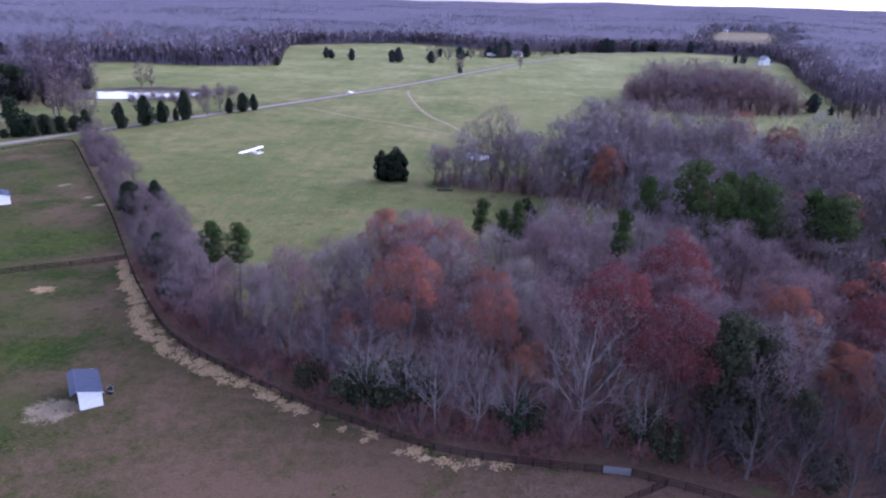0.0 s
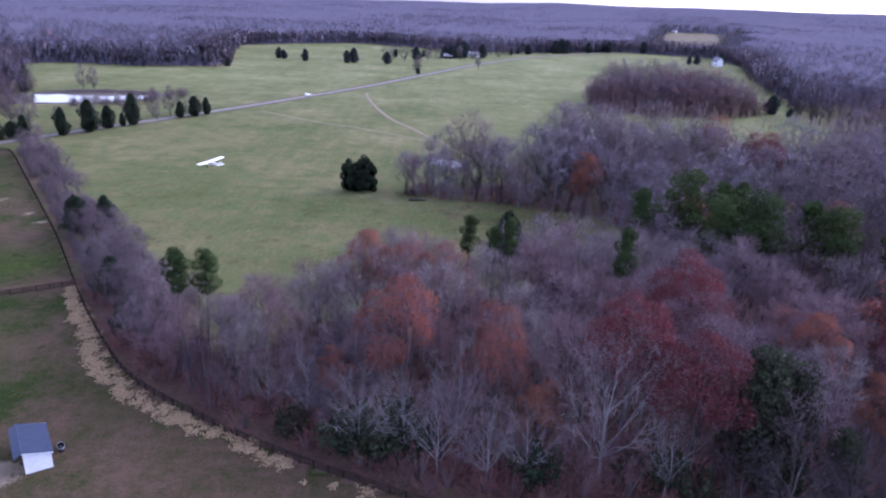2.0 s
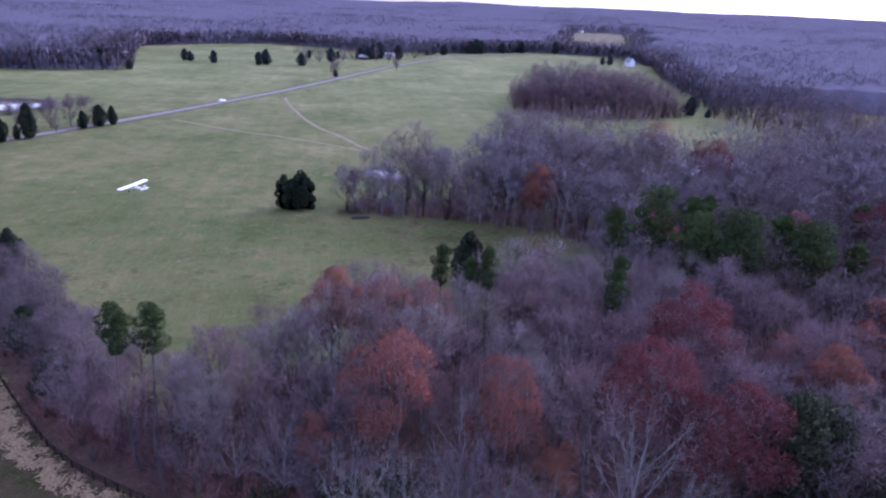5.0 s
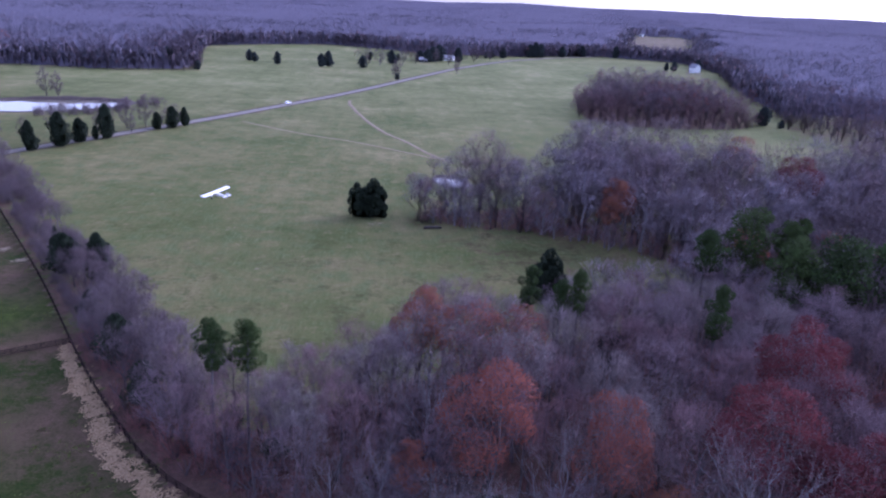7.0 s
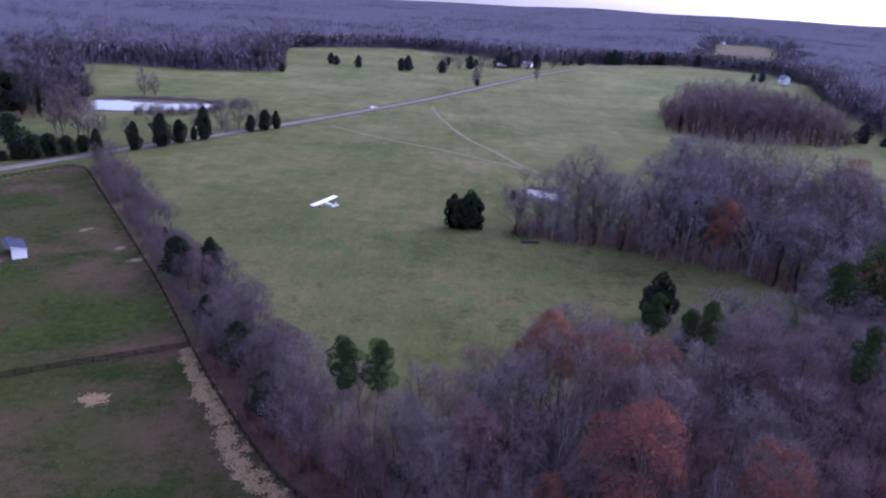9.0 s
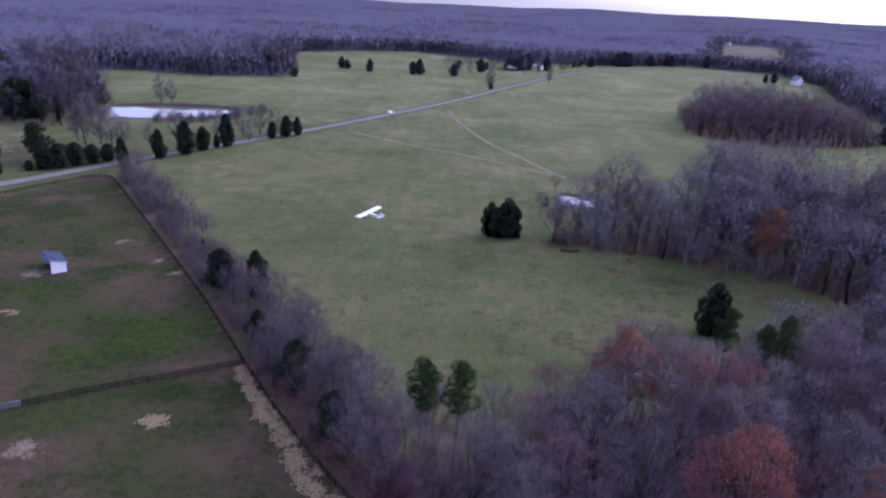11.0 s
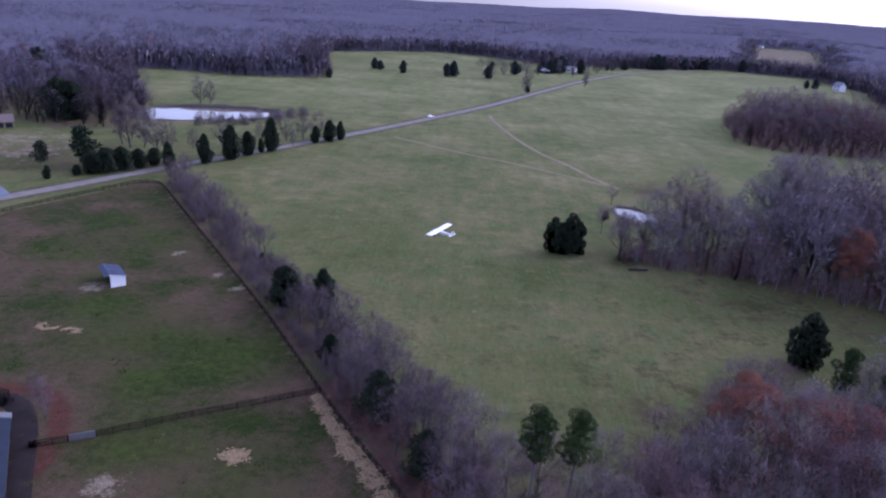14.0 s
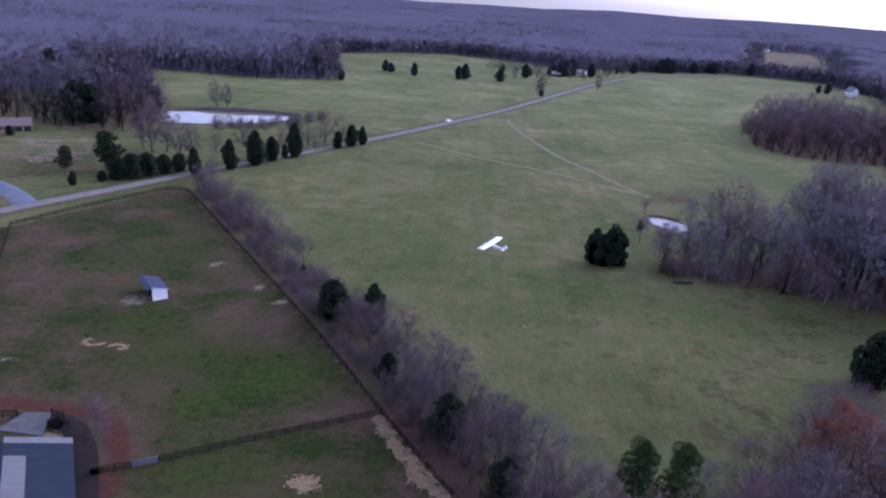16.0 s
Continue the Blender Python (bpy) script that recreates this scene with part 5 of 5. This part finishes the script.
    E = np.stack([np.stack([base[..., 0], base[..., 1], z0], -1), np.stack([base[..., 0] + dx2 + ex2, base[..., 1] + dy2 + ey2, z0 + ln * 0.8], -1), np.stack([base[..., 0] + dx2 - ex2, base[..., 1] + dy2 - ey2, z0 + ln], -1)], 2).reshape(-1, 3)
    FC = np.concatenate([FC, np.arange(len(E)).reshape(-1, 3) + lot]) + len(V)
    C = np.concatenate([C, E])
    NE = unit(np.column_stack([rs.normal(0, 0.5, (len(E) // 3, 2)), rs.uniform(0.0, 0.8, len(E) // 3)]))
    NC = np.concatenate([np.tile((0.0, 0.0, 1.0), (len(V), 1)), NC, np.repeat(NE, 3, 0)])
    # rim twigs get the low, dark tints: wood-edge shade put into colour
    tint = np.concatenate([tint, np.repeat(rs.uniform(0.0, 0.4, m), k2 * 3)])
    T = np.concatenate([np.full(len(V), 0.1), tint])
    me = mesh_of("far_forest", np.concatenate([V, C]), np.concatenate([F, FC]), [HAZECANOPY, CANOPYSHEET], T, np.concatenate([np.ones(len(F)), np.zeros(len(FC))]), crown=NC)
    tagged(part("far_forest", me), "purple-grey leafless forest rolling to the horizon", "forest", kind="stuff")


far_forest()
for k in KINDS:
    for ob, used in zip(k.v, k.used):
        if not used:
            for child in list(ob.children):
                bpy.data.objects.remove(child)
            bpy.data.objects.remove(ob)


# ---- fences and gates ----
POSTMESH = bpy.data.meshes.new("post")
_b = boxed(-0.07, -0.07, -0.3, 0.07, 0.07, 1.45, 0.012)
_b.to_mesh(POSTMESH), _b.free()
POSTMESH.materials.append(FENCEWOOD)
RAILMESH = bpy.data.meshes.new("rail")
_b = boxed(0, -0.02, -0.075, 1, 0.02, 0.075, 0.008)
_b.to_mesh(RAILMESH), _b.free()
RAILMESH.materials.append(FENCEWOOD)


def fence(line, label):
    ob = thing("fence", label, "fence", group="paddock fences")
    P = np.array(line)
    s = np.concatenate([[0], np.cumsum(np.linalg.norm(np.diff(P, axis=0), axis=1))])
    n = max(1, round(s[-1] / 2.44))
    q = np.column_stack([np.interp(np.linspace(0, s[-1], n + 1), s, P[:, c]) for c in (0, 1)])
    for i, (x, y) in enumerate(q):
        e = q[min(i + 1, n)] - q[max(i - 1, 0)]
        a = math.degrees(math.atan2(e[1], e[0]))
        part("post", POSTMESH, parent=ob, m=pose(x, y, 0, rng.normal(0, 1), rng.normal(0, 1), a))
        if i < n:
            d = q[i + 1] - q[i]
            L, a = np.linalg.norm(d), math.atan2(d[1], d[0])
            ox, oy = -math.sin(a) * 0.09, math.cos(a) * 0.09
            for h in (0.28, 0.62, 0.96, 1.3):
                part("rail", RAILMESH, parent=ob, m=Matrix.LocRotScale((x + ox, y + oy, h + rng.normal(0, 0.012)), Euler((0, rng.normal(0, 0.006), a)), (L, 1, 1)))
    return ob


def gate(p, q, label):
    d = Vector((*q, 0)) - Vector((*p, 0))
    ob = thing("gate", label, "gate", pose(*p, 0, 0, 0, math.degrees(math.atan2(d.y, d.x))), group="field gates")
    L = d.length
    for h in (0.2, 0.42, 0.64, 0.86, 1.08, 1.3):
        part("bar", rod((0.12, 0, h), (L - 0.12, 0, h), 0.045, 8), GALV, ob)
    for x in (0.12, L * 0.36, L * 0.64, L - 0.12):
        part("upright", rod((x, 0, 0.15), (x, 0, 1.35), 0.04, 8), GALV, ob)
    part("panel", boxed(0.14, 0.05, 0.2, L - 0.14, 0.065, 1.28), GALV, ob, "galvanised mesh panel")
    return ob


fence(HEDGE_FENCE, "dark brown four-board fence along the hedgerow")
fence(WOOD_FENCE, "dark brown four-board fence curving along the wood")
fence(EAST_FENCE, "dark brown four-board fence beside the wood")
fence(ROAD_FENCE, "dark brown four-board fence along the road verge")
fence(CROSS_FENCE, "dark brown four-board fence between two paddocks")
fence(CROSS_STUB, "short dark board fence between gate and yard")
fence(BRANCH_FENCE, "dark board fence branching off beside the gate")
fence([(-147.4, 149.9), (-145.0, 150.3)], "short dark board fence beside the concrete pad")
fence([(-139.8, 151.5), (-137.2, 150.7)], "short dark board fence beside the concrete pad")
fence(LEFT_FENCE, "dark board fence beside the farm lane")
gate((20.6, 85.0), (24.7, 84.6), "galvanised farm gate in the fence by the wood")
gate((-117.0, 141.4), (-120.6, 139.6), "galvanised farm gate in the cross fence")


# ---- buildings ----
def shed(x, y, a, label):
    """Run-in shed: 3.7 m wide gable, 7.9 m long, high open side, long slope to the rear."""
    ob = thing("run_in_shed", label, "shed", pose(x, y, 0, 0, 0, a), group="run-in sheds")
    prof = [(0.35, 0.0), (3.75, 0.0), (3.75, 2.45), (0.35, 3.35)]
    part("gable_wall", prism(bmesh.new(), prof, 0.0, 0.10), WHITEPAINT, ob)
    part("gable_wall", prism(bmesh.new(), prof, 7.7, 7.8), WHITEPAINT, ob)
    part("rear_wall", boxed(3.65, 0.10, 0, 3.75, 7.7, 2.45), WHITEPAINT, ob)
    part("kickboard", boxed(3.6, 0.12, 0, 3.64, 7.68, 1.2), DARKWOOD, ob)
    for v in (0.1, 3.8, 7.5):
        part("front_post", boxed(0.36, v, 0, 0.5, v + 0.14, 3.2), DARKWOOD, ob)
    part("header", boxed(0.34, 0.1, 2.75, 0.46, 7.7, 3.1), WHITEPAINT, ob)
    part("roof", prism(bmesh.new(), [(0.25, 3.42), (4.05, 2.42), (4.05, 2.50), (0.25, 3.52)], -0.25, 8.05), BLUEROOF, ob)
    part("front_roof", prism(bmesh.new(), [(0.25, 3.42), (0.25, 3.52), (-0.75, 2.95), (-0.75, 2.87)], -0.25, 8.05), BLUEROOF, ob)
    part("ridge_cap", prism(bmesh.new(), [(0.1, 3.47), (0.25, 3.58), (0.42, 3.5), (0.25, 3.53)], -0.26, 8.06), BLUEROOF, ob)
    for i in range(1, 13):
        v = -0.25 + i * 8.3 / 13
        part("roof_rib", prism(bmesh.new(), [(0.3, 3.51), (4.04, 2.505), (4.04, 2.535), (0.3, 3.54)], v - 0.02, v + 0.02), BLUEROOF, ob)
    for f in (-0.26, 8.05):
        part("fascia", prism(bmesh.new(), [(0.25, 3.36), (4.05, 2.36), (4.05, 2.5), (0.25, 3.5)], f, f + 0.02), WHITEPAINT, ob)
    return ob


shed(-60.9, 93.8, 33, "white run-in shed with slate-blue metal roof on bare ground")
shed(-143.2, 198.7, 38, "white run-in shed with slate-blue metal roof in the far paddock")


def house(name, x, y, a, w, d, h, rise, wall, roofm, label, wins=4, chimney=True, garage=False):
    ob = thing(name, label, "house", pose(x, y, float(height(x, y)), 0, 0, a))
    part("wall", prism(bmesh.new(), [(-d / 2, 0), (d / 2, 0), (d / 2, h), (0, h + rise), (-d / 2, h)], -w / 2, w / 2), wall, ob)
    o = 0.5
    k = rise / (d / 2)
    for s in (-1, 1):
        part("roof", prism(bmesh.new(), [(0, h + rise + 0.03), (s * (d / 2 + o), h - o * k + 0.03), (s * (d / 2 + o), h - o * k + 0.2), (0, h + rise + 0.22)], -w / 2 - o, w / 2 + o), roofm, ob)
    if chimney:
        part("chimney", boxed(-0.5, w * 0.2, h, 0.4, w * 0.2 + 0.9, h + rise + 1.1, 0.03), TANWALL, ob)
    for s in (-1, 1):
        for i in range(wins):
            v = -w / 2 + w * (i + 0.5) / wins
            for lev in range(1 if h < 4 else 2):
                z = 0.9 + lev * 2.7
                big = garage and s < 0 and i < 2
                ww, zz, hh = (1.4, 0.05, 2.1) if big else (0.5, z, 1.4)
                wi = part("garage_door" if big else "window", boxed(s * (d / 2 + 0.01) - 0.03, v - ww, zz, s * (d / 2 + 0.01) + 0.03, v + ww, zz + hh), GLASS, ob)
                if not big:
                    part("sill", boxed(s * (d / 2 + 0.06) - 0.05, v - ww - 0.1, zz - 0.1, s * (d / 2 + 0.06) + 0.05, v + ww + 0.1, zz), WHITEPAINT, wi)
    return ob


house("ranch_house", -285, 367, 124, 22, 10, 2.8, 2.6, TANWALL, SHINGLE, "low tan brick ranch house with brown roof by the trees", 6, True, True)
house("farmhouse", 288, 738, 12, 9, 7, 5.2, 3.4, WHITEPAINT, GREYROOF, "white two-storey farmhouse behind the field")
house("cottage", 18, 800, 80, 9, 7, 2.6, 2.2, DARKWOOD, PALEROOF, "dark cottage with pale roof among trees by the road")
house("cottage", 48, 835, 70, 12, 8, 3, 2.5, WHITEPAINT, PALEROOF, "white cottage with pale roof among trees by the road")
house("barn", 468, 1408, 40, 8, 6, 3, 2, WHITEPAINT, PALEROOF, "white barn in a far clearing")


def farm_building():
    ob = thing("farm_building", "long farm building with blue-grey metal roof", "barn", pose(-123.3, 127.8, 0, 0, 0, 30))
    part("wall", prism(bmesh.new(), [(-16, 0), (0, 0), (0, 4.2), (-8, 6.4), (-16, 4.2)], -26, 12.5), DARKWOOD, ob)
    part("roof", prism(bmesh.new(), [(-8, 6.45), (0.7, 4.05), (0.7, 4.17), (-8, 6.6)], -26.5, 13), FARMROOF, ob)
    part("roof", prism(bmesh.new(), [(-8, 6.45), (-16.7, 4.05), (-16.7, 4.17), (-8, 6.6)], -26.5, 13), FARMROOF, ob)
    part("end_trim", prism(bmesh.new(), [(-8, 6.35), (0.72, 3.95), (0.72, 4.25), (-8, 6.68)], 12.5, 14.1), SKYSHEET, ob)
    for i in range(14):
        v = -25 + i * 2.8
        part("roof_rib", prism(bmesh.new(), [(-7.9, 6.58), (0.66, 4.18), (0.66, 4.19), (-7.9, 6.6)], v, v + 0.06), FARMROOF, ob)
    part("skylight", prism(bmesh.new(), [(-7.9, 6.63), (-5.2, 5.86), (-5.2, 5.92), (-7.9, 6.69)], -8, 9.2), SKYSHEET, ob, "pale translucent roof sheet")


farm_building()
pad = bmesh.new()
corners = [pad.verts.new((x, y, z)) for z in (0.0, 0.14) for x, y in ((-144.6, 151.6), (-146.2, 146.2), (-138.0, 145.6), (-140.2, 152.1))]
pad.faces.new(corners[4:])
for i in range(4):
    pad.faces.new([corners[i], corners[(i + 1) % 4], corners[4 + (i + 1) % 4], corners[4 + i]])
pad.normal_update()
tagged(part("concrete_pad", pad, CONCRETE), "pale stained concrete pad by the farm building", "concrete pad")


# ---- aircraft over the field ----
def aircraft():
    ob = thing("light_aircraft", "white high-wing light aircraft flying low over the field", "aircraft")
    sec = [(-0.15, 0.16, 0.16, 0.0), (0.05, 0.38, 0.36, 0.0), (0.9, 0.45, 0.45, 0.0), (1.5, 0.48, 0.58, 0.08), (2.2, 0.48, 0.62, 0.12), (3.2, 0.42, 0.5, 0.1), (4.6, 0.28, 0.34, 0.08), (6.2, 0.1, 0.17, 0.1), (6.75, 0.03, 0.12, 0.12)]
    part("fuselage", loft([[(x, w * math.cos(a) * (1.0 if abs(math.cos(a)) < 0.9 else 0.95), zc + h * math.sin(a)) for a in np.linspace(0, 6.2832, 13)[:-1]] for x, w, h, zc in sec]), PLANEWHITE, ob)

    def foil(y, x0, c, z, th):
        up = [(0, 0), (0.05, 0.45), (0.3, 1.0), (0.65, 0.65), (1.0, 0.05)]
        lo = [(1.0, -0.02), (0.6, -0.12), (0.2, -0.2), (0.03, -0.15)]
        return [(x0 + u * c, y, z + v * th) for u, v in up + lo]

    part("wing", loft([foil(y, 0.95 + e, 2.05 - 2 * e, 0.70 + abs(y) * 0.02, 0.17 * (1 - e)) for y, e in ((-5.36, 0.5), (-5.25, 0.2), (-4.9, 0.04), (-2.5, 0), (0, 0), (2.5, 0), (4.9, 0.04), (5.25, 0.2), (5.36, 0.5))]), PLANEWHITE, ob)
    part("tailplane", loft([foil(y, 5.7 + e, 1.0 - 1.2 * e, 0.16, 0.05) for y, e in ((-1.45, 0.35), (-1.2, 0.1), (0, 0), (1.2, 0.1), (1.45, 0.35))]), PLANEWHITE, ob)
    part("fin", prism(bmesh.new(), [(5.55, 0.15), (6.75, 0.05), (6.95, 0.5), (6.85, 1.15), (6.5, 1.3), (6.15, 1.0)], -0.03, 0.03), PLANEWHITE, ob)
    part("windscreen", loft([[(1.02, -0.36, 0.38), (1.02, 0.36, 0.38), (1.42, 0.4, 0.68), (1.42, -0.4, 0.68)], [(1.0, -0.34, 0.4), (1.0, 0.34, 0.4), (1.38, 0.38, 0.7), (1.38, -0.38, 0.7)]]), GLASS, ob)
    for s in (-1, 1):
        part("side_window", boxed(1.5, s * 0.48 - 0.02, 0.22, 2.7, s * 0.48 + 0.02, 0.58), GLASS, ob)
        for x in (1.35, 2.3):
            part("wing_strut", rod((x if x < 2 else 1.6, s * 0.42, -0.35), (x, s * 2.7, 0.72), 0.03), PLANEWHITE, ob)
        part("gear_leg", rod((1.2, s * 0.35, -0.3), (1.15, s * 0.9, -0.95), 0.045), PLANEWHITE, ob)
        part("gear_leg", rod((1.8, s * 0.35, -0.35), (1.15, s * 0.9, -0.95), 0.03), PLANEWHITE, ob)
        wh = part("wheel", loft([[(1.15 + r * math.cos(a), s * 0.95 + y, -0.98 + r * math.sin(a)) for a in np.linspace(0, 6.2832, 17)[:-1]] for y, r in ((-0.11, 0.22), (-0.08, 0.30), (0.08, 0.30), (0.11, 0.22))]), RUBBER, ob, "fat black tyre")
        part("hub", rod((1.15, s * 0.95 - 0.12, -0.98), (1.15, s * 0.95 + 0.12, -0.98), 0.1, 10), METAL, wh)
    part("spinner", loft([[(x, r * math.cos(a), r * math.sin(a)) for a in np.linspace(0, 6.2832, 9)[:-1]] for x, r in ((-0.42, 0.02), (-0.3, 0.11), (-0.15, 0.14))]), METAL, ob)
    part("propeller", boxed(-0.27, -0.95, -0.07, -0.23, 0.95, 0.07, 0.015), DARKWOOD, ob)
    part("tail_wheel", rod((6.6, -0.04, -0.2), (6.6, 0.04, -0.2), 0.1, 10), RUBBER, ob)
    part("tail_spring", rod((6.4, 0, 0.0), (6.6, 0, -0.18), 0.02), METAL, ob)
    ob.matrix_basis = pose(-65.0, 203.0, 18.5, 4, 0, -31) @ Matrix.Scale(0.84, 4) @ pose(-2.2, 0, 0)


aircraft()


# ---- car on the road ----
def car():
    ob = thing("car", "white sedan car on the country road", "car", pose(-82.3, 475.4, 0.15, 0, 0, 62))
    prof = [(-2.3, 0.3), (2.3, 0.3), (2.32, 0.7), (2.1, 0.85), (1.1, 0.95), (0.45, 1.42), (-0.9, 1.45), (-1.65, 1.0), (-2.25, 0.92)]
    part("body", prism(bmesh.new(), prof, -0.88, 0.88), CARWHITE, ob)
    part("windscreen", loft([[(1.08, -0.7, 0.99), (1.08, 0.7, 0.99), (0.5, 0.62, 1.42), (0.5, -0.62, 1.42)], [(1.1, -0.7, 1.0), (1.1, 0.7, 1.0), (0.52, 0.62, 1.43), (0.52, -0.62, 1.43)]]), GLASS, ob)
    for s in (-1, 1):
        part("side_window", boxed(-1.1, s * 0.885 - 0.01, 1.0, 0.55, s * 0.885 + 0.01, 1.34), GLASS, ob)
        part("headlight", boxed(2.28, s * 0.7 - 0.16, 0.62, 2.34, s * 0.7 + 0.16, 0.76), METAL, ob)
        for x in (-1.4, 1.4):
            wh = part("wheel", rod((x, s * 0.82 - 0.1, 0.32), (x, s * 0.82 + 0.1, 0.32), 0.32, 14), RUBBER, ob)
            part("rim", rod((x, s * 0.82 - 0.11, 0.32), (x, s * 0.82 + 0.11, 0.32), 0.18, 10), METAL, wh)


car()


# ---- small things ----
def fallen_log(x, y, a, L, r):
    g = Geo()
    tube(g, [(-L / 2, 0, r), (-L / 6, 0.1, r * 1.05), (L / 5, -0.05, r), (L / 2, 0.08, r * 0.8)], [r, r * 1.04, r * 0.95, r * 0.7], 8)
    slivers(g, rng, np.array([[L * 0.2, 0, r * 1.6], [-L * 0.1, 0, r * 1.6]]), np.array([[0.4, 0.3, 0.8], [-0.3, -0.5, 0.6]]), 1.0, 0.12)
    ob = tagged(part("fallen_log", mesh_of("fallen_log", *g.arrays(), DARKWOOD, smooth=True), m=pose(x, y, 0, 0, 0, a)), "dark fallen log lying at the edge of the wood", "log")


fallen_log(-8.6, 236.0, 8, 5.5, 0.4)
w, f = shrub_geo(rng, 2.4, 5.0, 900, 0, 0.07)
pile = thing("brush_pile", "low dark red-brown pile of cut brush at the wood edge", "brush pile", pose(-11.5, 241, 0))
part("stem", mesh_of("stem", *w.arrays(), DARKWOOD), parent=pile)
part("twig_mass", mesh_of("twig_mass", *f.arrays(), BRUSHTWIG), parent=pile)


def yard_bush(x, y, h, wide, label):
    """Low dense dark bush by the yard."""
    w, f = shrub_geo(rng, h, wide, 700, 0, 0.09)
    ob = thing("shrub", label, "shrub", pose(x, y, 0))
    part("stem", mesh_of("stem", *w.arrays(), DARKWOOD), parent=ob)
    part("foliage", mesh_of("foliage", *f.arrays(), CEDAR), parent=ob)


yard_bush(-137.4, 148.6, 1.8, 1.7, "dense dark evergreen bush beside the concrete pad")
yard_bush(-125.3, 137.9, 1.3, 0.85, "small dark bush at the fence end by the lane")


def water_trough():
    """Low oval stock tank with a rolled rim."""
    ob = thing("water_trough", "dark oval stock tank beside the run-in shed", "trough", pose(-58.6, 99.8, 0, 0, 0, 33))
    ring = [(math.cos(a), math.sin(a)) for a in np.linspace(0, 6.2832, 25)[:-1]]
    part("tank", loft([[(0.5 * k * u, 1.0 * k * v, z) for u, v in ring] for k, z in ((0.93, 0.0), (1.0, 0.62), (0.95, 0.62), (0.9, 0.06))]), RUBBER, ob)
    part("rim", loft([[(0.5 * k * u, 1.0 * k * v, z) for u, v in ring] for k, z in ((1.0, 0.6), (1.05, 0.62), (1.05, 0.66), (0.94, 0.66), (0.94, 0.62), (1.0, 0.6))], False), METAL, ob)
    part("water", loft([[(0.47 * u, 0.93 * v, z) for u, v in ring] for z in (0.44, 0.45)]), GLASS, ob)


water_trough()


def straw_strip():
    """Loose flakes of straw on the mulched strip inside the fence."""
    r = np.random.default_rng(41)
    P = np.array(WOOD_FENCE[:-4])
    heaps = 220
    weight = np.clip((P[:-1, 1] - 86) / 40, 0.22, 1.0)
    j = r.choice(len(P) - 1, heaps, p=weight / weight.sum())
    T = P[j + 1] - P[j]
    T /= np.linalg.norm(T, axis=1)[:, None]
    bow = 1.2 + 1.5 * np.exp(-((P[j, 1] - 124) / 16) ** 2)
    c = P[j] + (P[j + 1] - P[j]) * r.uniform(0, 1, (heaps, 1)) + np.column_stack([T[:, 1], -T[:, 0]]) * (bow[:, None] + r.normal(0, 0.75, (heaps, 1)))
    per = r.integers(6, 60, heaps)
    q = np.repeat(c, per, 0) + r.normal(0, 1, (per.sum(), 2)) * np.repeat(0.075 * per ** 0.52, per)[:, None]
    q = [q]
    for cx, cy, rad, start, sweep, flakes in ((-146.0, 177.6, 1.5, 2.2, 4.2, 150), (-140.4, 176.2, 1.2, 5.2, 4.4, 130), (-93.6, 139.3, 0.9, 0, 6.28, 330)):
        u = start + r.uniform(0, sweep, flakes)
        q.append(np.column_stack([cx + 1.35 * rad * np.cos(u), cy + 0.9 * rad * np.sin(u)]) + r.normal(0, 0.3 if sweep < 6 else 0.7, (flakes, 2)))
    q = np.concatenate(q)
    g = Geo()
    n = len(q)
    a = r.uniform(0, 6.28, n)
    L = r.uniform(0.3, 0.85, n)
    P3 = np.column_stack([q, r.uniform(0.03, 0.12, n)])
    D = np.column_stack([np.cos(a), np.sin(a), r.normal(0, 0.1, n)])
    S = np.column_stack([-np.sin(a), np.cos(a), r.normal(0, 0.2, n)]) * 0.15
    V = np.stack([P3 - S, P3 + S, P3 + D * L[:, None]], 1).reshape(-1, 3)
    g.add(V, np.arange(3 * n).reshape(n, 3))
    tagged(part("straw_mulch", mesh_of("straw_mulch", *g.arrays(), STRAW)), "pale straw mulch scattered along the fence", "straw", kind="stuff")


straw_strip()


def grass_tufts():
    """Coarse clumps of grass left standing in the paddock and along the hedge."""
    r = np.random.default_rng(51)
    h = np.column_stack([r.uniform(-205, 25, 1500), r.uniform(62, 285, 1500)])
    c = np.repeat(h, 14, 0) + r.normal(0, 1, (21000, 2)) * np.repeat(r.uniform(0.4, 1.5, 1500), 14)[:, None]
    pad = inside(c[:, 0], c[:, 1], [(-203, 242), (-177, 290), *HEDGE_FENCE[3:], *WOOD_FENCE, (24, 60), (-140, 60)])
    wave = np.sin(c[:, 0] * 0.11 + 2 * np.sin(c[:, 1] * 0.05)) * np.sin(c[:, 1] * 0.13 + 1.5 * np.sin(c[:, 0] * 0.07))
    c = c[pad & (r.uniform(-0.9, 1.3, len(c)) < wave - 0.4 * np.clip((c[:, 0] + 85) / 40, 0, 1)) & (away(c[:, 0], c[:, 1], HEDGE_FENCE + WOOD_FENCE) > 0.6)]
    k = 5
    n = len(c) * k
    size = np.repeat(r.uniform(0.12, 0.42, len(c)), k)
    P = np.repeat(c, k, 0) + r.normal(0, 1, (n, 2)) * size[:, None] * 0.7
    a = r.uniform(0, 6.28, n)
    D = np.column_stack([np.cos(a), np.sin(a), r.uniform(0.25, 0.9, n)])
    g = Geo()
    slivers(g, r, np.column_stack([P, np.zeros(n)]), D, size * 0.9, size * 0.7)
    tagged(part("grass_tufts", mesh_of("grass_tufts", *g.arrays(), TUFT)), "dark green grass clumps standing in the worn paddock", "grass", kind="stuff")


grass_tufts()
